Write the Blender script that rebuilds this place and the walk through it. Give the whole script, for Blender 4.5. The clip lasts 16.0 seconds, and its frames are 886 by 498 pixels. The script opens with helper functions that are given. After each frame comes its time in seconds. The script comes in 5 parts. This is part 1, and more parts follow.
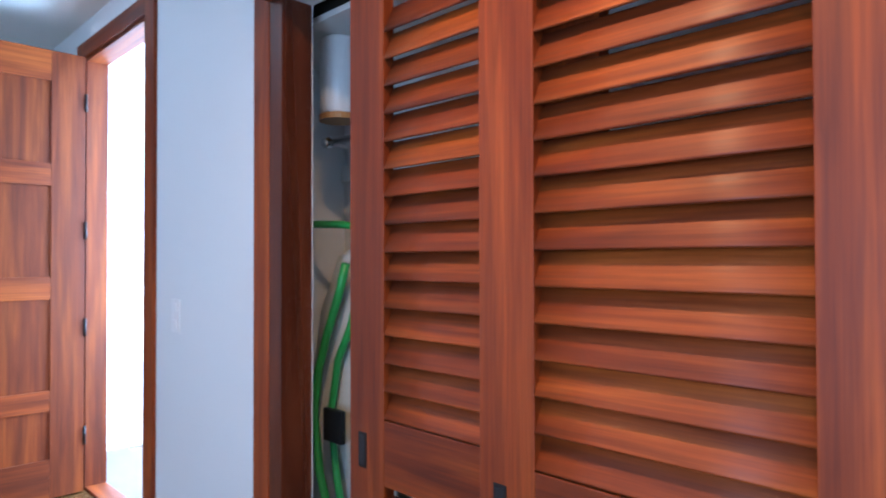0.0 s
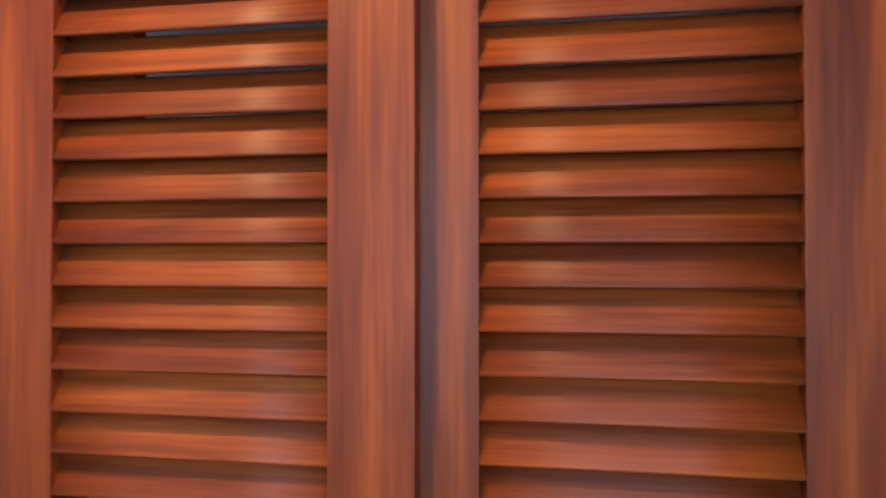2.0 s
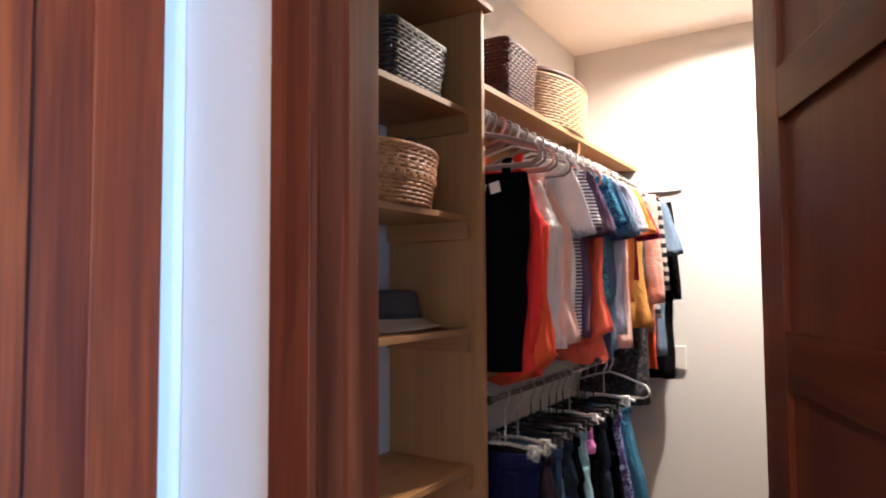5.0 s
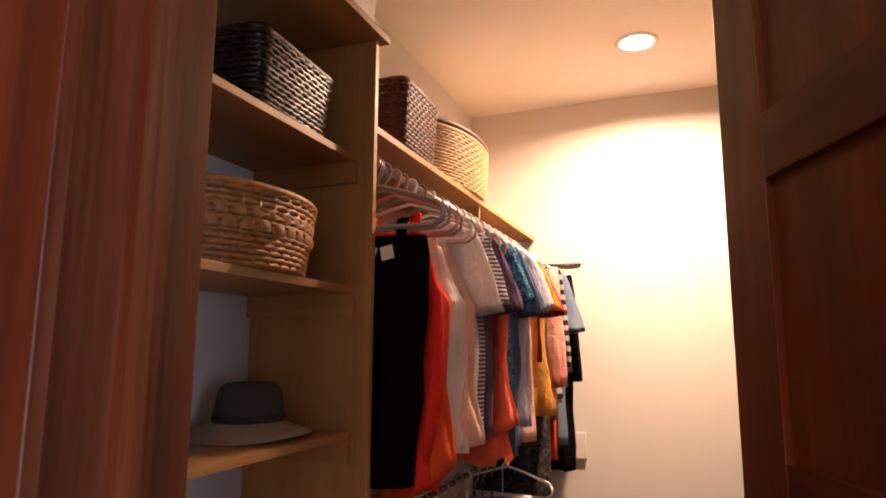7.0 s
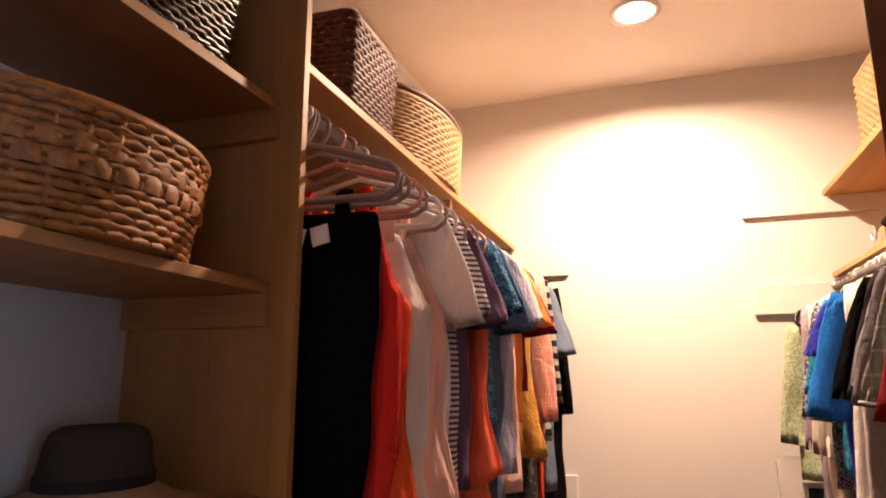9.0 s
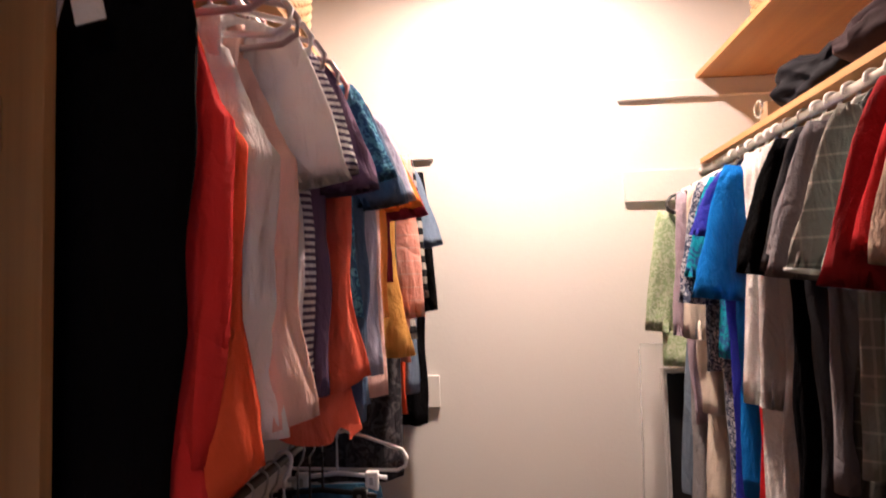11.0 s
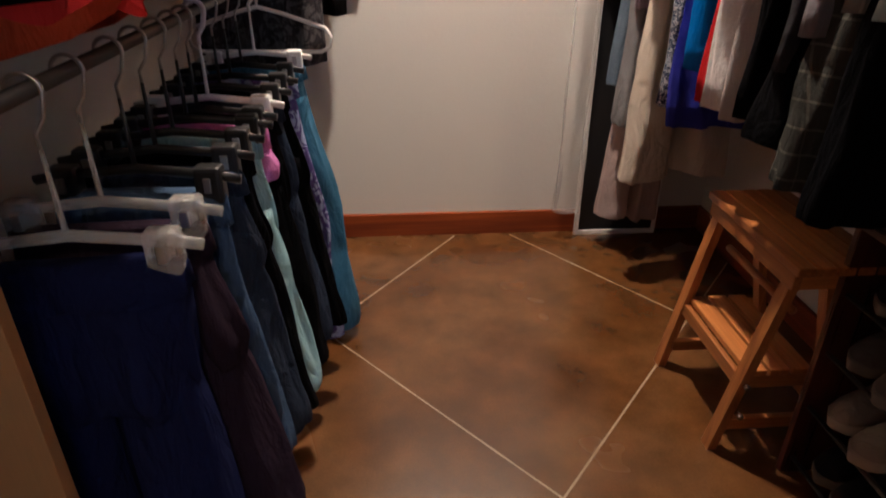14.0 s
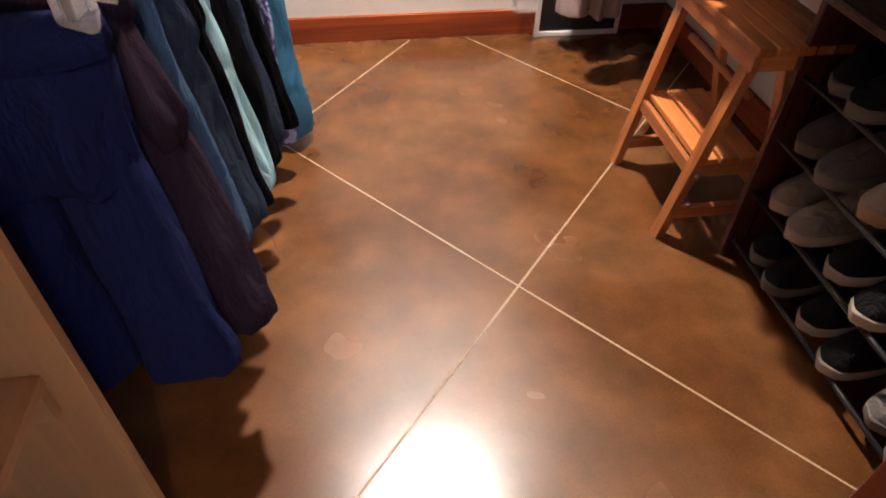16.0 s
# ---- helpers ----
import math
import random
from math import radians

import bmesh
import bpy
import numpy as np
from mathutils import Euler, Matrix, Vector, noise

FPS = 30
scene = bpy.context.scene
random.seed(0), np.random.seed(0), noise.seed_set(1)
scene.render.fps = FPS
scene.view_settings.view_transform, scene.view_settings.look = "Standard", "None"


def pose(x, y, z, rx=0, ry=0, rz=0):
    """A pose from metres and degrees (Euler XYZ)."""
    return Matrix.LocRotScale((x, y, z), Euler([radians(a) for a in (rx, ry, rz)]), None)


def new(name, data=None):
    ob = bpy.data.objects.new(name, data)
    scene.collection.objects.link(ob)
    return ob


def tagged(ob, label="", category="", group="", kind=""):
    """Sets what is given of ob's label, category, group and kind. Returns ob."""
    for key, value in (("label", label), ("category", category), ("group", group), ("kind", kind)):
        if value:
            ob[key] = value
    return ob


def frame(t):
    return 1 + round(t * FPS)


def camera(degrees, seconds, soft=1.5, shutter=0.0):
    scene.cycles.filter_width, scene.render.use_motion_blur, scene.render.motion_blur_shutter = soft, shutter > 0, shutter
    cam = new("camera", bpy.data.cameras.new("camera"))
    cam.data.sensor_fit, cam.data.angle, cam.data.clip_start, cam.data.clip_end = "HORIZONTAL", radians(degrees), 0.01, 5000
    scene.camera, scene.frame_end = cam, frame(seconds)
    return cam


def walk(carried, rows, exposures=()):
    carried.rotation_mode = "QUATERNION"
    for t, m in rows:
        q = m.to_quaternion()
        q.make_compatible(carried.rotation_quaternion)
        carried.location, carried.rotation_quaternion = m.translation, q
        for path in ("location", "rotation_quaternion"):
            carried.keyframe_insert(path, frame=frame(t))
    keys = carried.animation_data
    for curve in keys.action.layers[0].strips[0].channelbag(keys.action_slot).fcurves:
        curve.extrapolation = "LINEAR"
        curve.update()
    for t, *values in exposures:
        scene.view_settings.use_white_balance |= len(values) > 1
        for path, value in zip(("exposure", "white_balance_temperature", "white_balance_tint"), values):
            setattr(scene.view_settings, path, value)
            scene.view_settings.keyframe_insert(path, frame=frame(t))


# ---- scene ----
cam = camera(69.67, 16.0, soft=1.8, shutter=0.3)
# seconds, x, y, z, yaw, pitch, roll
PATH = [
    (0, -0.0158, 0.0169, 1.4406, -45.189, 0.862, 0.151),
    (0.5, -0.0043, -0.0077, 1.4379, -52.505, 0.643, 0.278),
    (1, 0.0017, -0.0301, 1.4375, -61.618, 0.525, 0.183),
    (1.5, 0.0215, -0.0555, 1.4389, -71.108, 0.293, 0.134),
    (2, 0.0221, -0.0693, 1.4357, -81.381, 0.608, 0.037),
    (2.5, 0.0416, -0.0810, 1.4371, -91.460, 0.557, -0.074),
    (3, 0.0788, -0.0832, 1.4412, -102.000, 0.902, -0.175),
    (3.5, 0.1243, -0.1007, 1.4669, -112.994, 0.992, -0.323),
    (4, 0.1638, -0.1043, 1.4792, -127.129, 2.123, -0.320),
    (4.5, 0.2043, -0.1669, 1.4881, -139.480, 2.662, 0.072),
    (5, 0.2640, -0.2500, 1.4963, -148.255, 3.053, 0.362),
    (7.5, 0.5126, -0.7249, 1.5649, -158.985, 10.510, -0.561),
    (8, 0.5446, -0.8452, 1.5602, -158.994, 11.602, -0.722),
    (10.5, 0.7567, -1.4267, 1.5018, -171.266, 8.494, 1.670),
    (11, 0.7773, -1.4808, 1.4765, -175.229, 3.640, 1.620),
    (11.5, 0.8288, -1.5407, 1.4546, -178.409, -0.901, 1.557),
    (12, 0.8804, -1.5840, 1.4236, -180.498, -4.939, 0.979),
    (12.5, 0.9003, -1.6000, 1.3822, -181.585, -10.236, 0.626),
    (13, 0.8989, -1.6089, 1.3308, -182.447, -16.347, 0.415),
    (13.5, 0.8933, -1.6095, 1.3004, -183.168, -21.847, 0.003),
    (14, 0.8863, -1.6077, 1.2614, -183.895, -27.659, -0.116),
    (14.5, 0.8791, -1.6045, 1.2317, -184.681, -32.574, -0.362),
    (15, 0.8766, -1.5970, 1.2120, -185.324, -36.781, -0.527),
    (15.5, 0.8778, -1.5882, 1.1947, -185.811, -40.498, -0.779),
    (16, 0.8735, -1.5822, 1.1849, -187.593, -42.989, -0.742),
]
walk(cam, [(t, pose(x, y, z, 90 + pitch, roll, yaw)) for t, x, y, z, yaw, pitch, roll in PATH],
     exposures=[(0.0, 0.75, 5300, 14), (0.5, 0.65, 5400, 13), (1.5, 0.45, 6400, 10), (2.0, 0.82, 6100, 12), (2.5, 1.35, 5400, 12), (3.5, 1.38, 4600, 6), (4.0, 1.2, 4700, 6), (5.0, 1.08, 4700, 7),
                (7.5, 0.52, 6900, 30), (8.0, 0.50, 6900, 30), (10.5, 0.48, 5400, 22), (12.0, 0.55, 5200, 20), (13.0, 0.45, 5000, 16), (14.0, 0.5, 5000, 10), (14.5, 1.2, 4900, 8), (15.0, 1.7, 4700, 8), (16.0, 1.7, 4800, 10)])

# ---------------------------------------------------------------- world and lamps
world = bpy.data.worlds.new("sky")
scene.world = world
world.use_nodes = True
sky = world.node_tree.nodes.new("ShaderNodeTexSky")
sky.sky_type, sky.sun_disc = "NISHITA", False
sky.sun_elevation, sky.sun_rotation = radians(40), radians(200)
world.node_tree.links.new(sky.outputs[0], world.node_tree.nodes["Background"].inputs[0])
world.node_tree.nodes["Background"].inputs[1].default_value = 0.1

WARM, COOL = (1.0, 0.70, 0.43), (0.53, 0.76, 1.0)


def area(name, m, power, colour, sx, sy=None, shape="RECTANGLE", spread=180):
    data = bpy.data.lights.new(name, "AREA")
    data.energy, data.color, data.shape, data.size, data.spread = power, colour, shape, sx, radians(spread)
    if sy:
        data.size_y = sy
    ob = new(name, data)
    ob.matrix_world = m
    return ob


CEIL = 2.962
CLOSET_LAMP = (0.642, -3.505)
HALL_LAMP = (0.36, 0.62)
area("closet_lamp_light", pose(*CLOSET_LAMP, CEIL - 0.012), 55, WARM, 0.13, shape="DISK", spread=160)
area("hall_lamp_light", pose(*HALL_LAMP, CEIL - 0.012), 23, (1.0, 0.58, 0.25), 0.13, shape="DISK", spread=168)
area("window_daylight", pose(-1.52, -0.2, 1.45, 0, -90, 0), 36, COOL, 1.3, 1.3)
area("bright_room_daylight", pose(2.9, 4.0, 1.6, 0, 90, 0), 260, COOL, 2.2, 1.6)


# ---------------------------------------------------------------- materials
class Nodes:
    """A small help to wire node materials."""

    def __init__(self, name, rough=0.6, metal=0.0, spec=0.5):
        self.m = bpy.data.materials.new(name)
        self.m.use_nodes = True
        self.t = self.m.node_tree
        self.b = self.t.nodes["Principled BSDF"]
        self.b.inputs["Roughness"].default_value = rough
        self.b.inputs["Metallic"].default_value = metal
        self.b.inputs["Specular IOR Level"].default_value = spec

    def node(self, kind, **values):
        n = self.t.nodes.new(kind)
        for key, value in values.items():
            n.inputs[key.replace("_", " ")].default_value = value
        return n

    def link(self, a, b):
        self.t.links.new(a, b)

    def coords(self, scale=(1, 1, 1), vary=False):
        tc = self.t.nodes.new("ShaderNodeTexCoord")
        mp = self.t.nodes.new("ShaderNodeMapping")
        mp.inputs["Scale"].default_value = scale
        self.link(tc.outputs["Object"], mp.inputs["Vector"])
        if vary:
            info = self.t.nodes.new("ShaderNodeObjectInfo")
            mul = self.t.nodes.new("ShaderNodeMath")
            mul.operation = "MULTIPLY"
            mul.inputs[1].default_value = 40
            self.link(info.outputs["Random"], mul.inputs[0])
            self.link(mul.outputs[0], mp.inputs["Location"])
        return mp.outputs["Vector"]

    def noise(self, vec, scale, detail=4.0, rough=0.55, distort=0.0):
        n = self.node("ShaderNodeTexNoise", Scale=scale, Detail=detail, Roughness=rough, Distortion=distort)
        self.link(vec, n.inputs["Vector"])
        return n.outputs["Fac"]

    def ramp(self, fac, stops):
        r = self.t.nodes.new("ShaderNodeValToRGB")
        while len(r.color_ramp.elements) < len(stops):
            r.color_ramp.elements.new(0.5)
        for e, (at, col) in zip(r.color_ramp.elements, stops):
            e.position, e.color = at, (*col, 1)
        self.link(fac, r.inputs["Fac"])
        return r.outputs["Color"]

    def mix(self, fac, a, b, mode="MIX"):
        n = self.t.nodes.new("ShaderNodeMix")
        n.data_type, n.blend_type = "RGBA", mode
        for sock, v in ((n.inputs[0], fac), (n.inputs[6], a), (n.inputs[7], b)):
            if hasattr(v, "is_linked"):
                self.link(v, sock)
            elif isinstance(v, tuple):
                sock.default_value = (*v, 1)
            else:
                sock.default_value = v
        return n.outputs[2]

    def math(self, op, a, b=0.0):
        n = self.t.nodes.new("ShaderNodeMath")
        n.operation = op
        for sock, v in zip(n.inputs, (a, b)):
            if hasattr(v, "is_linked"):
                self.link(v, sock)
            else:
                sock.default_value = v
        return n.outputs[0]

    def colour(self, c):
        self.link(c, self.b.inputs["Base Color"])

    def rough(self, c):
        self.link(c, self.b.inputs["Roughness"])

    def bump(self, h, strength=0.2, dist=0.01):
        n = self.node("ShaderNodeBump", Strength=strength, Distance=dist)
        self.link(h, n.inputs["Height"])
        self.link(n.outputs[0], self.b.inputs["Normal"])


def wood(name, axis, dark, mid, light, rough=0.42, fine=1.0, spec=0.5, calm=0.0):
    w = Nodes(name, rough, spec=spec)
    s = [14.0, 14.0, 14.0]
    s["xyz".index(axis)] = 0.9
    vec = w.coords(tuple(s), vary=True)
    broad = w.noise(vec, 1.1 * fine, 3, 0.5, 0.6)
    s2 = [120.0, 120.0, 120.0]
    s2["xyz".index(axis)] = 3.0
    grain = w.noise(w.coords(tuple(s2), vary=True), 1.0 * fine, 4, 0.6)
    base = w.ramp(broad, [(0.28, dark), (0.5, mid), (0.72, light)])
    g = w.ramp(grain, [(0.35, tuple(c + (1 - c) * calm for c in (0.72, 0.66, 0.62))), (0.65, (1.06, 1.04, 1.02))])
    s3 = [7.0, 7.0, 7.0]
    s3["xyz".index(axis)] = 0.55
    swirl = w.noise(w.coords(tuple(s3), vary=True), 0.9 * fine, 2, 0.45, 0.35)
    rings = w.math("PINGPONG", w.math("MULTIPLY", swirl, 9.0), 1.0)
    figure = w.ramp(rings, [(0.0, tuple(c + (1 - c) * calm for c in (0.62, 0.55, 0.50))), (0.35, (0.97, 0.96, 0.95)), (1.0, (1.08, 1.06, 1.03))])
    base = w.mix(0.6, base, figure, "MULTIPLY")
    info = w.t.nodes.new("ShaderNodeObjectInfo")
    tone = w.ramp(info.outputs["Random"], [(0.0, (0.76, 0.72, 0.70)), (1.0, (1.16, 1.14, 1.08))])
    w.colour(w.mix(1.0, w.mix(1.0, base, g, "MULTIPLY"), tone, "MULTIPLY"))
    w.rough(w.math("ADD", w.math("MULTIPLY", grain, 0.25), rough - 0.12))
    w.bump(grain, 0.12, 0.002)
    return w.m


RED = ((0.150, 0.025, 0.0030), (0.235, 0.045, 0.0048), (0.36, 0.084, 0.008))
FIR = {a: wood("reddish_fir_" + a, a, *RED, rough=0.52, spec=0.38) for a in "xyz"}
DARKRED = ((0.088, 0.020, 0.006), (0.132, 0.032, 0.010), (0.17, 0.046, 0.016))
JAMB = {a: wood("dark_reddish_fir_" + a, a, *DARKRED, rough=0.36) for a in "xyz"}
BIRCH3 = ((0.43, 0.220, 0.074), (0.47, 0.255, 0.090), (0.52, 0.300, 0.112))
BIRCH = {a: wood("pale_birch_" + a, a, *BIRCH3, rough=0.5, fine=0.7, calm=0.7) for a in "xyz"}
OAK3 = ((0.34, 0.120, 0.028), (0.46, 0.185, 0.046), (0.56, 0.26, 0.075))
OAK = {a: wood("honey_stool_wood_" + a, a, *OAK3, rough=0.35) for a in "xyz"}
RACK = {a: wood("mahogany_rack_" + a, a, (0.045, 0.012, 0.008), (0.07, 0.018, 0.012), (0.09, 0.026, 0.016), rough=0.3) for a in "xyz"}


def paint(name, col, rough=0.75, scale=60):
    w = Nodes(name, rough)
    v = w.coords()
    big = w.noise(v, 1.3, 3)
    w.colour(w.mix(w.math("MULTIPLY", big, 0.35), col, tuple(c * 0.88 for c in col)))
    w.bump(w.noise(v, scale, 3, 0.6), 0.14, 0.004)
    return w.m


WALL = paint("warm_white_wall_paint", (0.66, 0.64, 0.605))
HALLWALL = paint("white_hall_paint", (0.76, 0.76, 0.75))
CEILING = paint("cream_ceiling_paint", (0.80, 0.76, 0.69), 0.85, 90)
CLEATWHITE = paint("white_trim_paint", (0.84, 0.81, 0.76), 0.5, 30)


def plain(name, col, rough=0.5, metal=0.0, bump=0.0, scale=200, vary=0.12, spec=0.5):
    w = Nodes(name, rough, metal, spec)
    v = w.coords(vary=True)
    f = w.noise(v, scale * 0.12, 3)
    w.colour(w.mix(f, tuple(c * (1 - vary) for c in col), tuple(min(1, c * (1 + vary)) for c in col)))
    if bump:
        w.bump(w.noise(v, scale, 3), bump, 0.002)
    return w.m


def concrete():
    w = Nodes("brown_stained_polished_concrete", 0.25, spec=0.8)
    v = w.coords()
    big = w.noise(v, 2.1, 3, 0.5, 0.3)
    mid = w.noise(v, 7, 3, 0.5, 0.0)
    c = w.ramp(big, [(0.15, (0.060, 0.022, 0.006)), (0.42, (0.098, 0.038, 0.009)), (0.58, (0.122, 0.054, 0.016)), (0.85, (0.165, 0.058, 0.010))])
    c = w.mix(0.9, c, w.math("ADD", w.math("MULTIPLY", mid, 1.5), 0.25), "MULTIPLY")
    grit = w.noise(v, 160, 3, 0.6)
    c = w.mix(0.35, c, w.ramp(grit, [(0.35, (0.72, 0.70, 0.68)), (0.65, (1.2, 1.2, 1.2))]), "MULTIPLY")
    w.colour(c)
    w.rough(w.ramp(big, [(0.3, (0.20, 0.20, 0.20)), (0.72, (0.29, 0.29, 0.29))]))
    w.bump(w.noise(v, 26, 3), 0.02, 0.003)
    return w.m


CONCRETE = concrete()
SCORE = plain("pale_score_line", (0.33, 0.235, 0.14), 0.7, bump=0.3)
CHROME = plain("chrome", (0.75, 0.75, 0.76), 0.12, 1.0, vary=0.03)
STEEL = plain("brushed_steel_rod", (0.50, 0.49, 0.46), 0.33, 1.0, vary=0.08)
# rod steel darkened: the shade under the ledge is put into its colour
SHADED_STEEL = plain("shade_darkened_steel", (0.16, 0.15, 0.135), 0.5, 1.0, vary=0.15)
BRONZE = plain("oil_rubbed_bronze", (0.03, 0.026, 0.024), 0.4, 0.6)
BLACK = plain("black_plastic", (0.012, 0.012, 0.013), 0.4)
WHITEPL = plain("white_plastic", (0.78, 0.78, 0.77), 0.35, vary=0.04)
GREYPL = plain("mauve_grey_plastic_hanger", (0.30, 0.24, 0.25), 0.35, vary=0.06)
PINKPL = plain("pink_plastic_hanger", (0.62, 0.30, 0.26), 0.35, vary=0.06)
GREEN = plain("green_enamel_tube", (0.045, 0.34, 0.075), 0.35, vary=0.1)
RUBBER = plain("off_white_rubber_sole", (0.42, 0.37, 0.30), 0.7, bump=0.2)
LINEN = plain("white_linen_liner", (0.75, 0.72, 0.66), 0.9, bump=0.5, scale=500)
FELT = plain("taupe_felt", (0.34, 0.25, 0.16), 0.95, bump=0.4, scale=600, vary=0.2)
FELTDARK = plain("dark_hat_band", (0.02, 0.017, 0.015), 0.8)


def clear(name, tint, rough):
    w = Nodes(name, rough)
    w.b.inputs["Base Color"].default_value = (*tint, 1)
    w.b.inputs["Transmission Weight"].default_value = 0.75
    w.b.inputs["IOR"].default_value = 1.3
    return w.m


CLEAR = clear("clear_plastic", (0.92, 0.92, 0.90), 0.18)
FILM = clear("thin_plastic_film", (0.92, 0.92, 0.92), 0.15)
FILM.node_tree.nodes["Principled BSDF"].inputs["Alpha"].default_value = 0.35


def glow(name, col, strength):
    w = Nodes(name)
    w.b.inputs["Emission Color"].default_value = (*col, 1)
    w.b.inputs["Emission Strength"].default_value = strength
    return w.m


BULB = glow("lamp_diffuser_glow", (1.0, 0.86, 0.66), 14)


def wicker(name, dark, light, rough=0.5):
    w = Nodes(name, rough)
    v = w.coords(vary=True)
    w.colour(w.ramp(w.noise(v, 55, 3), [(0.3, dark), (0.7, light)]))
    w.bump(w.noise(v, 300, 2), 0.3, 0.002)
    return w.m


def fabric(name, col, pattern="", second=(0.8, 0.8, 0.8), size=0.03, rough=0.92):
    w = Nodes(name, rough, spec=0.12 if max(col) > 0.1 else 0.03)
    v = w.coords()
    sep = w.t.nodes.new("ShaderNodeSeparateXYZ")
    w.link(v, sep.inputs[0])
    blotch = w.noise(v, 9, 4)
    base = w.mix(blotch, tuple(c * 0.90 for c in col), tuple(min(0.95, c * 1.12) for c in col))

    def band(out, width, size_):
        return w.math("LESS_THAN", w.math("MODULO", w.math("ADD", w.math("DIVIDE", out, size_), 100.0), 1.0), width)

    if pattern == "stripe":
        base = w.mix(band(sep.outputs[2], 0.5, size), base, second)
    elif pattern == "plaid":
        base = w.mix(w.math("MULTIPLY", band(sep.outputs[2], 0.10, size), 0.4), base, second)
        base = w.mix(w.math("MULTIPLY", band(sep.outputs[0], 0.08, size), 0.25), base, second)
    elif pattern == "leaf":
        vo = w.node("ShaderNodeTexNoise", Scale=1.0 / size, Detail=2.0, Distortion=2.5)
        w.link(v, vo.inputs["Vector"])
        base = w.mix(w.ramp(vo.outputs["Fac"], [(0.48, (0, 0, 0)), (0.55, (1, 1, 1))]), base, second)
    elif pattern == "denim":
        tw = w.noise(w.coords((300, 300, 60)), 1, 3)
        base = w.mix(w.math("MULTIPLY", tw, 0.5), base, second)
    w.colour(base)
    if max(col) > 0.3:
        tr_ = w.node("ShaderNodeBsdfTranslucent")
        w.link(base, tr_.inputs["Color"])
        mixer = w.node("ShaderNodeMixShader", Fac=0.18)
        w.link(w.b.outputs[0], mixer.inputs[1])
        w.link(tr_.outputs[0], mixer.inputs[2])
        w.link(mixer.outputs[0], w.t.nodes["Material Output"].inputs["Surface"])
    cre = w.noise(w.coords((1, 1, 0.28), vary=True), 24, 3, 0.55, 0.9)
    crease = w.math("ABSOLUTE", w.math("SUBTRACT", w.noise(w.coords((1, 1, 0.6), vary=True), 9, 3, 0.5, 1.2), 0.5))
    relief = w.math("ADD", cre, w.math("MULTIPLY", crease, 1.6))
    w.bump(w.math("ADD", relief, w.math("MULTIPLY", w.noise(v, 420, 2), 0.10)), 0.75, 0.020)
    return w.m


# ---------------------------------------------------------------- mesh helpers
def link_mesh(name, bm, material, parent=None, label="", smooth=False):
    me = bpy.data.meshes.new(name)
    bmesh.ops.recalc_face_normals(bm, faces=bm.faces[:])
    bm.to_mesh(me)
    bm.free()
    if smooth:
        for p in me.polygons:
            p.use_smooth = True
    if material:
        me.materials.append(material)
    ob = new(name, me)
    if parent:
        ob.parent = parent
    if label:
        ob["label"] = label
    return ob


def part(name, bm, material, parent, label="", smooth=False):
    return link_mesh(name, bm, material, parent, label, smooth)


def thing(name, label, category, group="", m=None, kind=""):
    ob = new(name)
    ob.empty_display_size = 0.05
    if m is not None:
        ob.matrix_world = m
    return tagged(ob, label, category, group, kind)


def box(x0, x1, y0, y1, z0, z1, bevel=0.0, bm=None):
    own = bm is None
    bm = bm or bmesh.new()
    g = bmesh.ops.create_cube(bm, size=1.0, matrix=Matrix.Translation(((x0 + x1) / 2, (y0 + y1) / 2, (z0 + z1) / 2)) @ Matrix.Diagonal((abs(x1 - x0), abs(y1 - y0), abs(z1 - z0), 1)))
    if bevel and own:
        bmesh.ops.bevel(bm, geom=bm.edges[:], offset=bevel, segments=2, affect="EDGES", profile=0.6)
    return bm


def tube(path, radius, sides=8, closed=False, bm=None, flat=1.0):
    """A round bar along a list of points; radius a number or one for each point."""
    bm = bm or bmesh.new()
    pts = [Vector(p) for p in path]
    n = len(pts)
    rings = []
    up = Vector((0.13, 0.21, 0.97)).normalized()
    for i, p in enumerate(pts):
        if closed:
            d = pts[(i + 1) % n] - pts[i - 1]
        else:
            d = pts[min(i + 1, n - 1)] - pts[max(i - 1, 0)]
        d.normalize()
        a = d.cross(up)
        if a.length < 1e-3:
            a = d.cross(Vector((1, 0, 0)))
        a.normalize()
        b = a.cross(d).normalized()
        r = radius[i] if isinstance(radius, (list, tuple)) else radius
        rings.append([bm.verts.new(p + a * (r * math.cos(2 * math.pi * k / sides)) + b * (flat * r * math.sin(2 * math.pi * k / sides))) for k in range(sides)])
    for i in range(n if closed else n - 1):
        r0, r1 = rings[i], rings[(i + 1) % n]
        for k in range(sides):
            bm.faces.new((r0[k], r0[(k + 1) % sides], r1[(k + 1) % sides], r1[k]))
    if not closed:
        bm.faces.new(rings[0])
        bm.faces.new(rings[-1][::-1])
    return bm


def loft(rings, caps=(True, True), bm=None):
    bm = bm or bmesh.new()
    vs = [[bm.verts.new(p) for p in r] for r in rings]
    n = len(vs[0])
    for r0, r1 in zip(vs, vs[1:]):
        for k in range(n):
            bm.faces.new((r0[k], r0[(k + 1) % n], r1[(k + 1) % n], r1[k]))
    if caps[0]:
        bm.faces.new(vs[0][::-1])
    if caps[1]:
        bm.faces.new(vs[-1])
    return bm


def arc(cx, cz, r, a0, a1, n, y=0.0):
    return [(cx + r * math.cos(radians(a0 + (a1 - a0) * i / n)), y, cz + r * math.sin(radians(a0 + (a1 - a0) * i / n))) for i in range(n + 1)]


def moved(points, m):
    return [m @ Vector(p) for p in points]


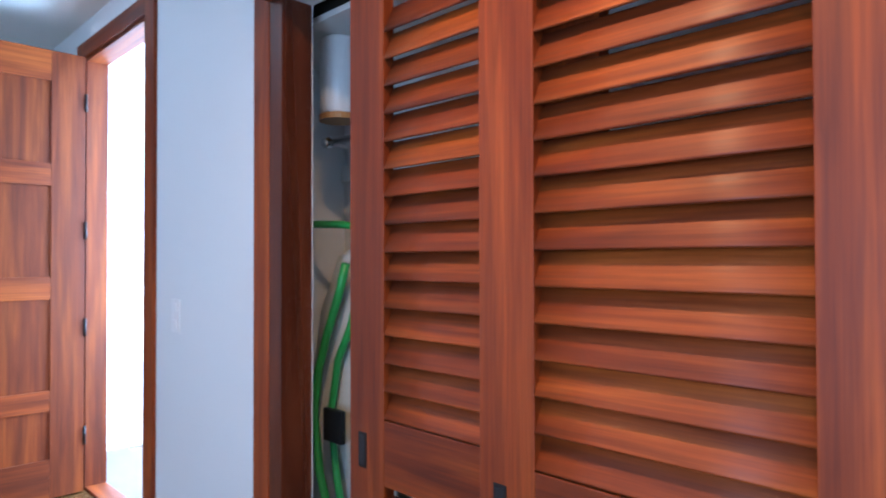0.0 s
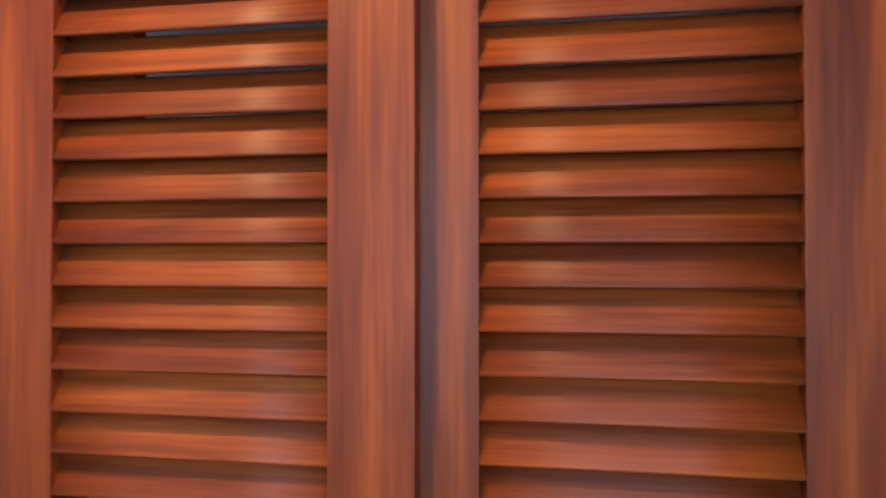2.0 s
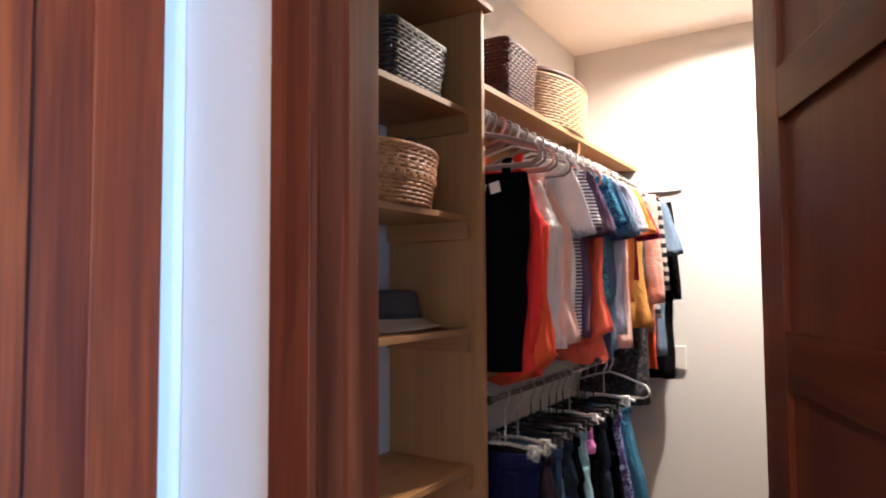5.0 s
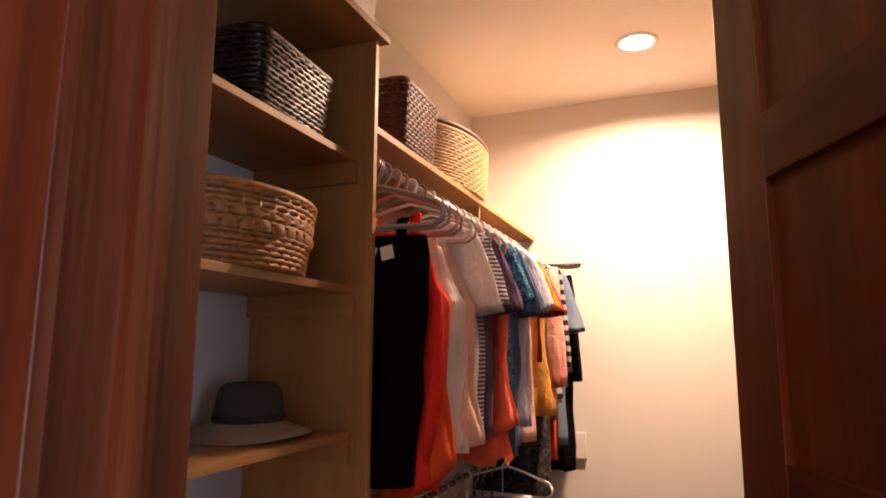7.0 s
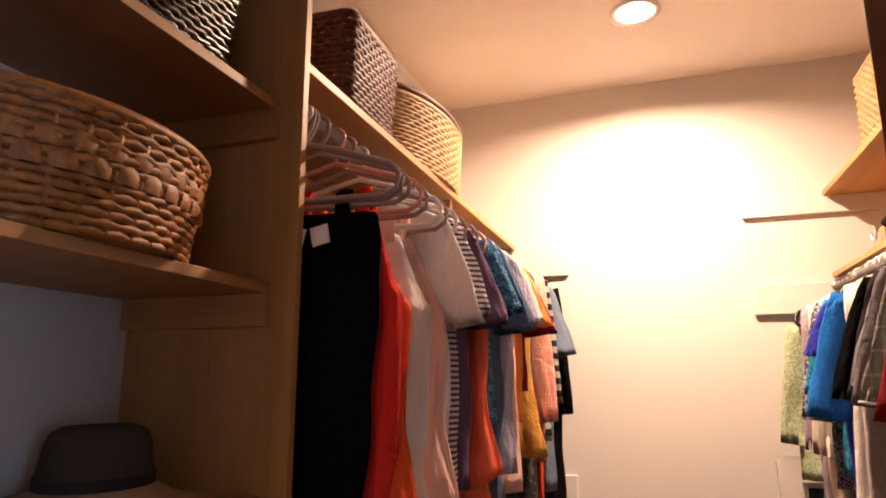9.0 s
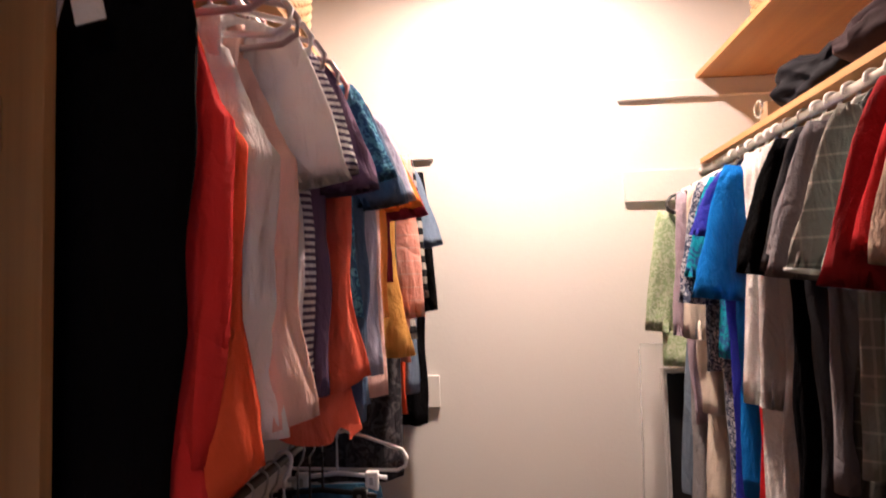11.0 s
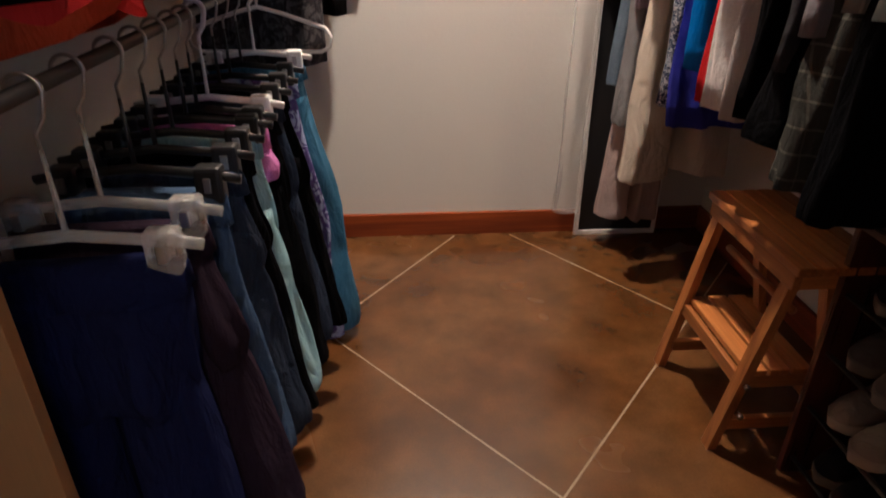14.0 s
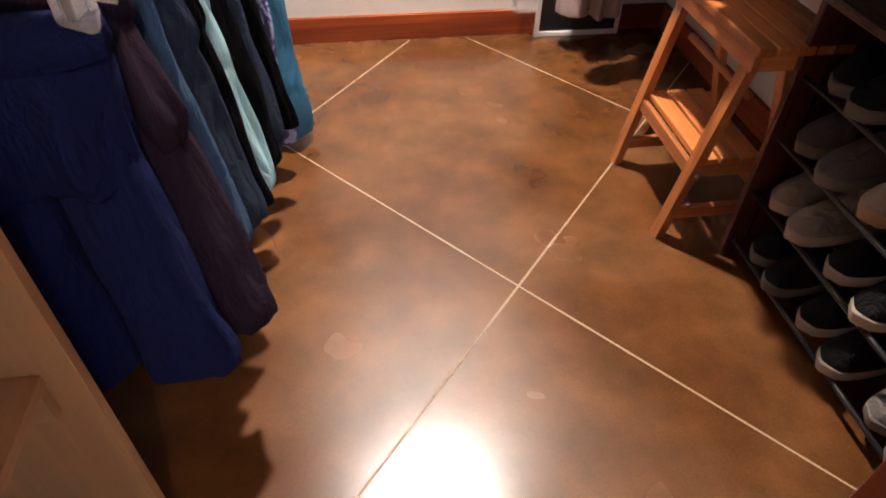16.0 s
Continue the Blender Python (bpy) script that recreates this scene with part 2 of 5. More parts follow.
def structure(name, bm, material, label, category, parent=None):
    ob = link_mesh(name, bm, material, parent)
    return tagged(ob, label, category, kind="structure")


# ---------------------------------------------------------------- the setting
XW, YW, YI, YE = 1.25, -0.968, -1.092, -4.164          # hall wall, closet front wall (both faces), closet end wall
XL, XR = 1.667, -0.46                                    # closet side walls
DJ0, DJ1 = 0.924, 0.114                                  # closet door jambs
HEAD = 2.44
XH, YH = -1.55, 5.6                                      # far sides of the hall

structure("floor", box(-2.0, 4.2, -4.4, 6.0, -0.12, 0.0), CONCRETE, "brown acid-stained polished concrete floor with pale score lines", "floor")
structure("ceiling", box(-2.0, 4.2, -4.4, 6.0, CEIL, CEIL + 0.1), CEILING, "cream painted flat ceiling", "ceiling")
structure("wall_closet_end", box(XR - 0.12, XL + 0.12, YE - 0.12, YE, 0, CEIL), WALL, "warm white painted closet end wall", "wall")
structure("wall_closet_left", box(XL, XL + 0.12, YE, YI, 0, CEIL), WALL, "warm white painted closet side wall", "wall")
structure("wall_closet_right", box(XR - 0.12, XR, YE, YI, 0, CEIL), WALL, "warm white painted closet side wall", "wall")
# front wall of the closet, with the doorway through it
bm = box(DJ0 + 0.02, XW, YI, YW, 0, CEIL)
structure("wall_doorway_left", bm, HALLWALL, "white painted wall beside the closet doorway", "wall")
structure("wall_closet_front_return", box(XW, 2.1, YI, YW + 0.001, 0, CEIL), WALL, "white painted closet front wall", "wall")
structure("wall_doorway_right", box(XH, DJ1 - 0.02, YI, YW, 0, CEIL), HALLWALL, "white painted wall beside the closet doorway", "wall")
structure("wall_doorway_head", box(DJ1 - 0.02, DJ0 + 0.02, YI, YW, HEAD + 0.02, CEIL), HALLWALL, "white painted wall above the closet doorway", "wall")
# hall wall with the sliding-door opening and a far doorway
OP0, OP1, OPH = -0.70, 2.10, 2.42
FD0, FD1, FDH = 3.45, 4.47, 2.72
structure("wall_hall_short", box(XW, XW + 0.12, YW, OP0, 0, CEIL), HALLWALL, "white painted hall wall", "wall")
structure("wall_hall_middle", box(XW, XW + 0.12, OP1, FD0, 0, CEIL), HALLWALL, "white painted hall wall with a light switch", "wall")
structure("wall_hall_far", box(XW, XW + 0.12, FD1, YH, 0, CEIL), HALLWALL, "white painted hall wall", "wall")
structure("wall_hall_head", box(XW, XW + 0.12, OP0, OP1, OPH, CEIL), HALLWALL, "white painted wall above sliding doors", "wall")
structure("wall_far_door_head", box(XW, XW + 0.12, FD0, FD1, FDH, CEIL), HALLWALL, "white painted wall above a doorway", "wall")
structure("wall_hall_end", box(XH, XW + 0.12, YH, YH + 0.12, 0, CEIL), HALLWALL, "plain white painted hall end wall", "wall")
# window side of the hall
W0, W1, WZ0, WZ1 = -0.86, 0.46, 0.80, 2.1
structure("wall_window_below", box(XH - 0.12, XH, YW, YH, 0, WZ0), HALLWALL, "white painted wall below a window", "wall")
structure("wall_window_above", box(XH - 0.12, XH, YW, YH, WZ1, CEIL), HALLWALL, "white painted wall above a window", "wall")
structure("wall_window_side_a", box(XH - 0.12, XH, YW, W0, WZ0, WZ1), HALLWALL, "white painted wall beside a window", "wall")
structure("wall_window_side_b", box(XH - 0.12, XH, W1, YH, WZ0, WZ1), HALLWALL, "white painted wall beside a window", "wall")
# store behind the sliding doors
structure("wall_store_back", box(2.0, 2.1, -0.95, 2.9, 0, CEIL), HALLWALL, "white painted back wall of the store cupboard", "wall")
structure("wall_store_side", box(XW + 0.12, 2.0, 2.75, 2.85, 0, CEIL), HALLWALL, "white painted side wall of the store cupboard", "wall")
# bright room past the far doorway
structure("wall_bright_room_side", box(XW + 0.12, 3.4, 5.2, 5.3, 0, CEIL), HALLWALL, "white wall of the bright room", "wall")
structure("wall_bright_room_near", box(2.1, 3.4, 2.75, 2.85, 0, CEIL), HALLWALL, "white wall of the bright room", "wall")
structure("wall_bright_room_back", box(3.4, 3.5, 2.75, 5.3, 0, CEIL), HALLWALL, "white wall of the bright room", "wall")

# score lines cut in the concrete, a diamond pattern
XCUT, YCUT = 0.516, -2.678
LINES = [((XCUT, YCUT), (1.149, -3.407)), ((XCUT, YCUT), (0.086, -3.19)), ((0.441, YE), (0.007, -3.587)), ((0.636, YE), (1.077, -3.563))]
for number, ((ax, ay), (bx_, by)) in enumerate(LINES):
    dx, dy = bx_ - ax, by - ay
    ln = math.hypot(dx, dy)
    dx, dy = dx / ln, dy / ln
    bm = bmesh.new()
    n = 130
    span = [s_ for s_ in (-2.6 + 5.2 * i / n for i in range(n + 1)) if XR < ax + dx * s_ < XL and YE + 0.02 < ay + dy * s_ < YW]
    for a, b in zip(span, span[1:]):
        w0, w1 = (0.0027 + 0.0009 * noise.noise((q * 9, number, 0.5)) for q in (a, b))
        q = [(ax + dx * s_ - dy * o, ay + dy * s_ + dx * o, 0.0012) for s_, o in ((a, -w0), (b, -w1), (b, w1), (a, w0))]
        bm.faces.new([bm.verts.new(p) for p in q])
    bmesh.ops.remove_doubles(bm, verts=bm.verts[:], dist=1e-5)
    structure("floor_score_line", bm, SCORE, "pale score line cut in concrete floor", "floor")

# baseboards
structure("baseboard_end", box(XR, XL, YE, YE + 0.018, 0, 0.104, 0.003), FIR["x"], "reddish wooden baseboard", "baseboard")
structure("baseboard_right", box(XR, XR + 0.018, YE + 0.018, YI, 0, 0.104, 0.003), FIR["y"], "reddish wooden baseboard", "baseboard")
structure("baseboard_left", box(XL - 0.018, XL, YE + 0.018, -2.17, 0, 0.104, 0.003), FIR["y"], "reddish wooden baseboard", "baseboard")

# closet door frame
fr = thing("door_frame_1", "dark reddish wooden door frame round the closet doorway", "door frame", kind="structure")
part("jamb", box(DJ0, DJ0 + 0.02, YI - 0.018, YW + 0.004, 0, HEAD + 0.02), JAMB["z"], fr)
part("jamb", box(DJ1 - 0.02, DJ1, YI - 0.018, YW + 0.004, 0, HEAD + 0.02), JAMB["z"], fr)
part("head_jamb", box(DJ1, DJ0, YI - 0.018, YW + 0.004, HEAD, HEAD + 0.02), JAMB["x"], fr)
part("casing", box(DJ0 + 0.005, 1.013, YW, YW + 0.02, 0, HEAD + 0.1, 0.002), JAMB["z"], fr)
part("casing", box(DJ1 - 0.095, DJ1 - 0.005, YW, YW + 0.02, 0, HEAD + 0.1, 0.002), JAMB["z"], fr)
part("head_casing", box(DJ1 - 0.005, DJ0 + 0.005, YW, YW + 0.02, HEAD + 0.005, HEAD + 0.1, 0.002), JAMB["x"], fr)
part("door_stop", box(DJ0 - 0.012, DJ0, YW - 0.085, YW - 0.05, 0, HEAD), JAMB["z"], fr)
part("casing", box(DJ0 + 0.005, DJ0 + 0.09, YI - 0.018, YI, 0, HEAD + 0.1, 0.002), JAMB["z"], fr)


def panel_door(name, label, width, height, panels, m, woods, group="", handle=True, st=0.140):
    """A frame-and-panel door; x runs from the hinge, y is its thickness."""
    d = thing(name, label, "door", group, m, kind="structure")
    th = 0.040
    part("stile", box(0, st, 0, th, 0.006, height, 0.002), woods["z"], d)
    part("stile", box(width - st, width, 0, th, 0.006, height, 0.002), woods["z"], d)
    edges = [0.006] + [e for p in panels for e in p] + [height]
    for a, b in zip(edges[::2], edges[1::2]):
        part("rail", box(st, width - st, 0.0005, th - 0.0005, a, b, 0.002), woods["x"], d)
    for a, b in panels:
        part("panel", box(st - 0.004, width - st + 0.004, 0.013, th - 0.013, a - 0.004, b + 0.004), woods["z"], d)
    if handle:
        h = part("door_handle", tube([(width - 0.06, -0.055, 0.98), (width - 0.085, -0.06, 0.98), (width - 0.17, -0.058, 0.98)], [0.010, 0.010, 0.008], 10), BRONZE, d, "dark bronze lever handle", True)
        part("rose", tube([(width - 0.06, 0.0, 0.98), (width - 0.06, -0.012, 0.98), (width - 0.06, -0.055, 0.98)], [0.027, 0.026, 0.010], 16), BRONZE, h, "", True)
        part("latch_plate", box(width - 0.001, width + 0.0015, 0.008, 0.032, 0.92, 1.04), STEEL, d, "steel latch plate")
    return d


PANELS = [(0.24, 0.70), (0.81, 1.28), (1.395, 1.825), (1.93, 2.33)]
ang = -68.5
panel_door("door_1", "dark brown wooden panelled closet door standing open", 0.785, HEAD - 0.006, PANELS, pose(DJ1 + 0.006 - 0.037, YI - 0.022, 0, 0, 0, ang), JAMB)
FARP = [(0.24, 0.53), (0.653, 1.20), (1.337, 1.886), (2.024, 2.524)]
far = panel_door("door_2", "reddish wooden panelled door standing open in the hall", 0.98, FDH - 0.01, FARP, pose(XW - 0.025, FD1 - 0.03, 0, 0, 0, 180), FIR, handle=False, st=0.185)
for z in (0.35, 1.02, 1.62, 2.42):
    part("hinge", tube([(-0.004, 0.044, z - 0.055), (-0.004, 0.044, z + 0.055)], 0.009, 10), BRONZE, far, "dark bronze butt hinge", True)
f2 = thing("door_frame_2", "reddish wooden frame round a bright doorway", "door frame", kind="structure")
part("casing", box(XW - 0.02, XW, FD0 - 0.13, FD0 - 0.005, 0, FDH + 0.10, 0.002), FIR["z"], f2)
part("casing", box(XW - 0.02, XW, FD1 + 0.005, FD1 + 0.13, 0, FDH + 0.10, 0.002), FIR["z"], f2)
part("head_casing", box(XW - 0.02, XW, FD0 - 0.005, FD1 + 0.005, FDH + 0.002, FDH + 0.10, 0.002), FIR["y"], f2)
part("jamb", box(XW - 0.003, XW + 0.125, FD0 - 0.001, FD0 + 0.02, 0, FDH), FIR["z"], f2)
part("jamb", box(XW - 0.003, XW + 0.125, FD1 - 0.02, FD1 + 0.001, 0, FDH), FIR["z"], f2)
part("head_jamb", box(XW - 0.003, XW + 0.125, FD0 + 0.02, FD1 - 0.02, FDH - 0.02, FDH), FIR["y"], f2)
part("threshold", box(XW, XW + 0.12, FD0 + 0.02, FD1 - 0.02, 0, 0.012), FIR["y"], f2)

# trim round the sliding doors: an outer and an inner board
XK = 1.229
f3 = thing("door_frame_3", "reddish wooden trim round the louvred sliding doors", "door frame", kind="structure")
part("outer_casing", box(XK, XW, -0.911, -0.79, 0, OPH + 0.13, 0.003), FIR["z"], f3)
part("inner_casing", box(XK + 0.004, XW + 0.12, -0.79, -0.707, 0, OPH + 0.0), FIR["z"], f3)
part("outer_casing", box(XK, XW, 2.186, 2.30, 0, OPH + 0.13, 0.003), FIR["z"], f3)
# far inner board uses the darker wood, unlike the near one
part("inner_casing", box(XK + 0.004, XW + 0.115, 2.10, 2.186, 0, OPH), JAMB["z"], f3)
part("head_casing", box(XK - 0.085, XW, -0.79, 2.186, OPH, OPH + 0.13, 0.003), FIR["y"], f3)

# light switch
sw = thing("light_switch", "white double light switch plate on the hall wall", "light switch")
part("plate", box(XW - 0.006, XW, 3.03, 3.12, 1.09, 1.25, 0.002), WHITEPL, sw)
part("rocker", box(XW - 0.011, XW - 0.006, 3.055, 3.095, 1.19, 1.23, 0.001), WHITEPL, sw)
part("rocker", box(XW - 0.011, XW - 0.006, 3.055, 3.095, 1.11, 1.15, 0.001), WHITEPL, sw)

# window of the hall, behind the walker
wn = thing("window_1", "white framed hall window", "window", kind="structure")
for a in (W0, W1 - 0.06):
    part("window_frame", box(XH - 0.10, XH - 0.04, a, a + 0.06, WZ0, WZ1, 0.002), CLEATWHITE, wn)
for a in (WZ0, WZ1 - 0.06):
    part("window_frame", box(XH - 0.10, XH - 0.04, W0 + 0.06, W1 - 0.06, a, a + 0.06, 0.002), CLEATWHITE, wn)
part("window_sill", box(XH - 0.04, XH + 0.05, W0 - 0.03, W1 + 0.03, WZ0 - 0.03, WZ0, 0.003), CLEATWHITE, wn)


def downlight(name, x, y):
    d = thing(name, "round recessed ceiling light with a white trim, switched on", "ceiling light", m=pose(x, y, CEIL))
    rings = []
    for r, z in ((0.098, 0), (0.098, -0.006), (0.080, -0.008), (0.072, -0.004), (0.072, 0)):
        rings.append([(r * math.cos(2 * math.pi * k / 40), r * math.sin(2 * math.pi * k / 40), z) for k in range(40)])
    part("trim_ring", loft(rings, (False, False)), WHITEPL, d, smooth=True)
    part("diffuser", loft([[(r * math.cos(2 * math.pi * k / 40), r * math.sin(2 * math.pi * k / 40), z) for k in range(40)] for r, z in ((0.073, -0.001), (0.060, -0.003))], (False, True)), BULB, d, "glowing frosted diffuser")
    return d


downlight("ceiling_light", *CLOSET_LAMP)
downlight("ceiling_light", *HALL_LAMP)

# ---------------------------------------------------------------- louvred sliding doors
PITCH, ZB = 0.084, 1.455
LW, STILE, DTH = 0.576, 0.167, 0.042
DTOP, RAIL0, RAIL1 = 2.405, 0.755, ZB - 6 * PITCH


def slat_mesh():
    bm = bmesh.new()
    sec = []
    dx, dz, t = 0.042, 0.089, 0.005
    n = Vector((-dz, 0, dx)).normalized()
    d = Vector((dx, 0, dz)).normalized()
    ln = math.hypot(dx, dz)
    for k in range(7):
        a = math.pi / 2 + math.pi * k / 6
        sec.append(d * (t + t * math.cos(a)) + n * (t * math.sin(a)))
    for k in range(5):
        a = -math.pi / 2 + math.pi * k / 4
        sec.append(d * (ln - t + t * math.cos(a)) + n * (t * math.sin(a)))
    return loft([[(p.x, y, p.z) for p in sec] for y in (-LW / 2 - 0.004, -LW / 6, LW / 6, LW / 2 + 0.004)])


def louver_door(x, ytop, label):
    """x: front face; ytop: where the slats begin on the far side."""
    d = thing("louvred_door", label, "sliding door", "louvred sliding doors", pose(x, ytop - LW / 2, 0))
    h = LW / 2
    part("stile", box(0, DTH, h, h + STILE, 0.02, DTOP, 0.0025), FIR["z"], d)
    part("stile", box(0, DTH, -h - STILE, -h, 0.02, DTOP, 0.0025), FIR["z"], d)
    for a, b in ((0.02, 0.20), (RAIL0, RAIL1), (DTOP - 0.13, DTOP)):
        part("rail", box(0.0008, DTH - 0.0008, -h, h, a, b, 0.002), FIR["y"], d)
    global slat_data
    z = RAIL1 + 0.004
    zs = []
    while z + 0.09 < DTOP - 0.11:
        zs.append(z)
        z += PITCH
    z = 0.206
    while z + 0.09 < RAIL0 + 0.04:
        zs.append(z)
        z += PITCH
    for z in zs:
        if slat_data is None:
            o = part("slat", slat_mesh(), FIR["y"], d, smooth=True)
            slat_data = o.data
        else:
            o = new("slat", slat_data)
            o.parent = d
        o.location = (0.004, 0, z)
        o.rotation_euler = (0, random.uniform(-0.025, 0.025), random.uniform(-0.0015, 0.0015))
    p = part("finger_pull", box(-0.002, 0.004, h + STILE - 0.085, h + STILE - 0.045, 0.79, 0.90, 0.001), BRONZE, d, "dark bronze recessed finger pull")
    # no hollow is cut: a thin black slab paints the recess's shade
    part("pull_recess", box(-0.0035, -0.001, h + STILE - 0.078, h + STILE - 0.052, 0.80, 0.89, 0.001), BLACK, p)
    return d


slat_data = None
louver_door(1.224, 1.502, "reddish wooden louvred sliding door, slid half behind another")
louver_door(1.168, 0.900, "reddish wooden louvred sliding door on the front track")
louver_door(1.224, 0.044, "reddish wooden louvred sliding door beside the white wall")

# ---------------------------------------------------------------- things in the store cupboard
ch = thing("folding_chair", "green tubular folding lawn chair with white sling, folded away", "folding chair")
part("frame_tube", tube([(1.62, 2.60, 1.596), (1.62, 2.45, 1.597), (1.62, 2.25, 1.588), (1.62, 2.18, 1.58), (1.63, 2.14, 1.50), (1.64, 2.12, 0.6)], 0.017, 12), GREEN, ch, smooth=True)
part("frame_tube", tube([(1.60, 2.20, 1.42), (1.60, 2.245, 1.30), (1.60, 2.34, 1.10), (1.60, 2.40, 0.95), (1.60, 2.435, 0.76), (1.60, 2.39, 0.5), (1.60, 2.33, 0.36), (1.6, 2.25, 0.02)], 0.019, 12), GREEN, ch, smooth=True)
part("frame_tube", tube([(1.64, 2.14, 1.36), (1.64, 2.22, 1.15), (1.64, 2.31, 1.0), (1.64, 2.37, 0.74), (1.64, 2.32, 0.5), (1.64, 2.2, 0.02)], 0.017, 12), GREEN, ch, smooth=True)
part("joint", box(1.575, 1.60, 2.20, 2.33, 0.66, 0.80, 0.006), BLACK, ch, "black plastic joint")
sl = [[(1.70 + 0.02 * math.sin(k), y0 + (y1 - y0) * k / 6, z) for k in range(7)] + [(1.715 + 0.02 * math.sin(k), y0 + (y1 - y0) * k / 6, z) for k in range(6, -1, -1)] for y0, y1, z in ((2.0, 2.62, 0.05), (2.0, 2.6, 0.8), (2.0, 2.52, 1.2), (2.02, 2.38, 1.45), (2.04, 2.2, 1.52))]
part("sling", loft(sl), LINEN, ch, "white fabric sling", True)
pr = thing("paper_roll", "white paper roll hung in the store cupboard", "paper roll")
part("roll", tube([(1.62, 2.27, 2.06), (1.62, 2.27, 2.07), (1.62, 2.27, 2.38), (1.62, 2.27, 2.39)], [0.075, 0.085, 0.085, 0.075], 24), WHITEPL, pr, smooth=True)
part("base", tube([(1.62, 2.27, 2.035), (1.62, 2.27, 2.06)], 0.088, 24), BIRCH["x"], pr, "pale wooden base")
bag = thing("dark_bag", "dark bag on a high cupboard shelf", "bag")
part("bag_body", loft([[(1.65 + r * 1.1 * math.cos(a * math.pi / 8) + 0.01 * math.sin(3 * a), 2.25 + r * math.sin(a * math.pi / 8), z) for a in range(16)] for r, z in ((0.10, 2.43), (0.15, 2.47), (0.14, 2.55), (0.07, 2.62))]), FELTDARK, bag, smooth=True)
ss = thing("store_shelf", "white shelf in the store cupboard", "shelf")
part("board", box(1.45, 2.0, 1.2, 2.75, 2.40, 2.425, 0.002), CLEATWHITE, ss)
cr = thing("hanging_rail", "short chrome rail on the cupboard wall", "rail")
part("rail_tube", tube([(1.62, 2.345, 1.955), (1.62, 1.6, 1.955)], 0.014, 14), CHROME, cr, smooth=True)
part("end_cap", tube([(1.62, 2.375, 1.955), (1.62, 2.345, 1.955)], 0.024, 18), CHROME, cr, smooth=True)
part("bracket", box(1.612, 2.0, 2.345, 2.36, 1.94, 1.955), CHROME, cr)
wb = thing("wall_batten", "white batten across the cupboard wall", "batten")
part("board", box(1.98, 2.0, 1.2, 2.75, 1.84, 1.93, 0.003), CLEATWHITE, wb)


# ---------------------------------------------------------------- built-in shelving of the closet
tower = thing("shelf_tower", "built-in pale birch plywood shelf tower with open shelves", "shelving")
TX, TY = 1.276, -2.144
part("side_panel", box(TX, XL, TY - 0.020, TY, 0, 2.435, 0.0015), BIRCH["z"], tower)
part("top_board", box(TX - 0.022, XL, TY - 0.045, YI, 2.437, 2.460, 0.002), BIRCH["y"], tower)
for z in (0.10, 0.470, 0.868, 1.324, 1.706, 2.076):
    part("shelf_board", box(1.331 - (0.0 if z > 1 else 0.01), XL, TY + 0.001, YI - 0.001, z, z + 0.020, 0.0015), BIRCH["y"], tower)
    part("cleat", box(1.325, XL - 0.001, TY + 0.0005, TY + 0.019, z - 0.062, z - 0.0005, 0.001), BIRCH["x"], tower)
    part("cleat", box(1.34, XL - 0.001, YI - 0.019, YI - 0.0005, z - 0.062, z - 0.0005, 0.001), BIRCH["x"], tower)

sh = thing("long_shelf", "long pale birch shelf above the upper clothes rail", "shelf")
part("board", box(1.283, XL, YE + 0.001, TY - 0.021, 2.168, 2.189, 0.0015), BIRCH["y"], sh)
part("back_cleat", box(XL - 0.019, XL, YE + 0.02, TY - 0.021, 2.03, 2.167, 0.001), BIRCH["y"], sh)
part("bracket", box(1.30, XL - 0.019, -3.19, -3.17, 2.11, 2.167, 0.001), BIRCH["x"], sh)
s2 = thing("lower_shelf", "pale birch ledge above the lower clothes rail", "shelf")
part("board", box(1.31, XL, YE + 0.02, TY - 0.021, 1.165, 1.185, 0.0015), BIRCH["y"], s2)


def cleat(x0, x1, z0, z1):
    c = thing("wall_cleat", "white painted wooden cleat board on the end wall", "cleat", "wall cleats")
    part("board", box(x0, x1, YE, YE + 0.02, z0, z1, 0.003), WALL, c)


cleat(1.025, XL, 2.03, 2.167)
cleat(1.025, XL, 0.987, 1.12)
cleat(XR, 0.248, 2.243, 2.318)
cleat(XR, 0.236, 1.814, 1.945)
u = thing("upper_right_shelf", "pale birch shelf high on the side wall", "shelf")
part("board", box(XR, -0.083, YE + 0.001, -1.95, 2.32, 2.341, 0.0015), BIRCH["y"], u)
part("edge_band", box(-0.083, -0.078, YE + 0.001, -1.95, 2.3195, 2.3415, 0.001), BIRCH["y"], u, "pale birch edge band")
v = thing("right_shelf", "pale birch shelf above the side clothes rail", "shelf")
part("board", box(XR, -0.080, YE + 0.001, -1.95, 1.964, 1.985, 0.0015), BIRCH["y"], v)
part("end_panel", box(XR, -0.085, -1.95, -1.93, 1.3, 2.34, 0.001), BIRCH["z"], v)


def rail(name, x, z, y0, y1, label, r=0.0125, mat=STEEL):
    o = thing(name, label, "clothes rail")
    part("rail_tube", tube([(x, y0, z), (x, y1, z)], r, 18), mat, o, smooth=True)
    for y in (y0, y1):
        s = 1 if y == y1 else -1
        part("flange", tube([(x, y, z), (x, y + s * 0.006, z)], r * 1.7, 20), mat, o, smooth=True)
    return o


RL, RR, RB = (1.292, 2.078), (-0.084, 1.925), (1.272, 1.10)
rail("clothes_rail", *RL, -2.171, -4.137, "round steel clothes rail below the long shelf")
rail("clothes_rail", *RR, -1.957, -4.137, "round steel clothes rail below the side shelf")
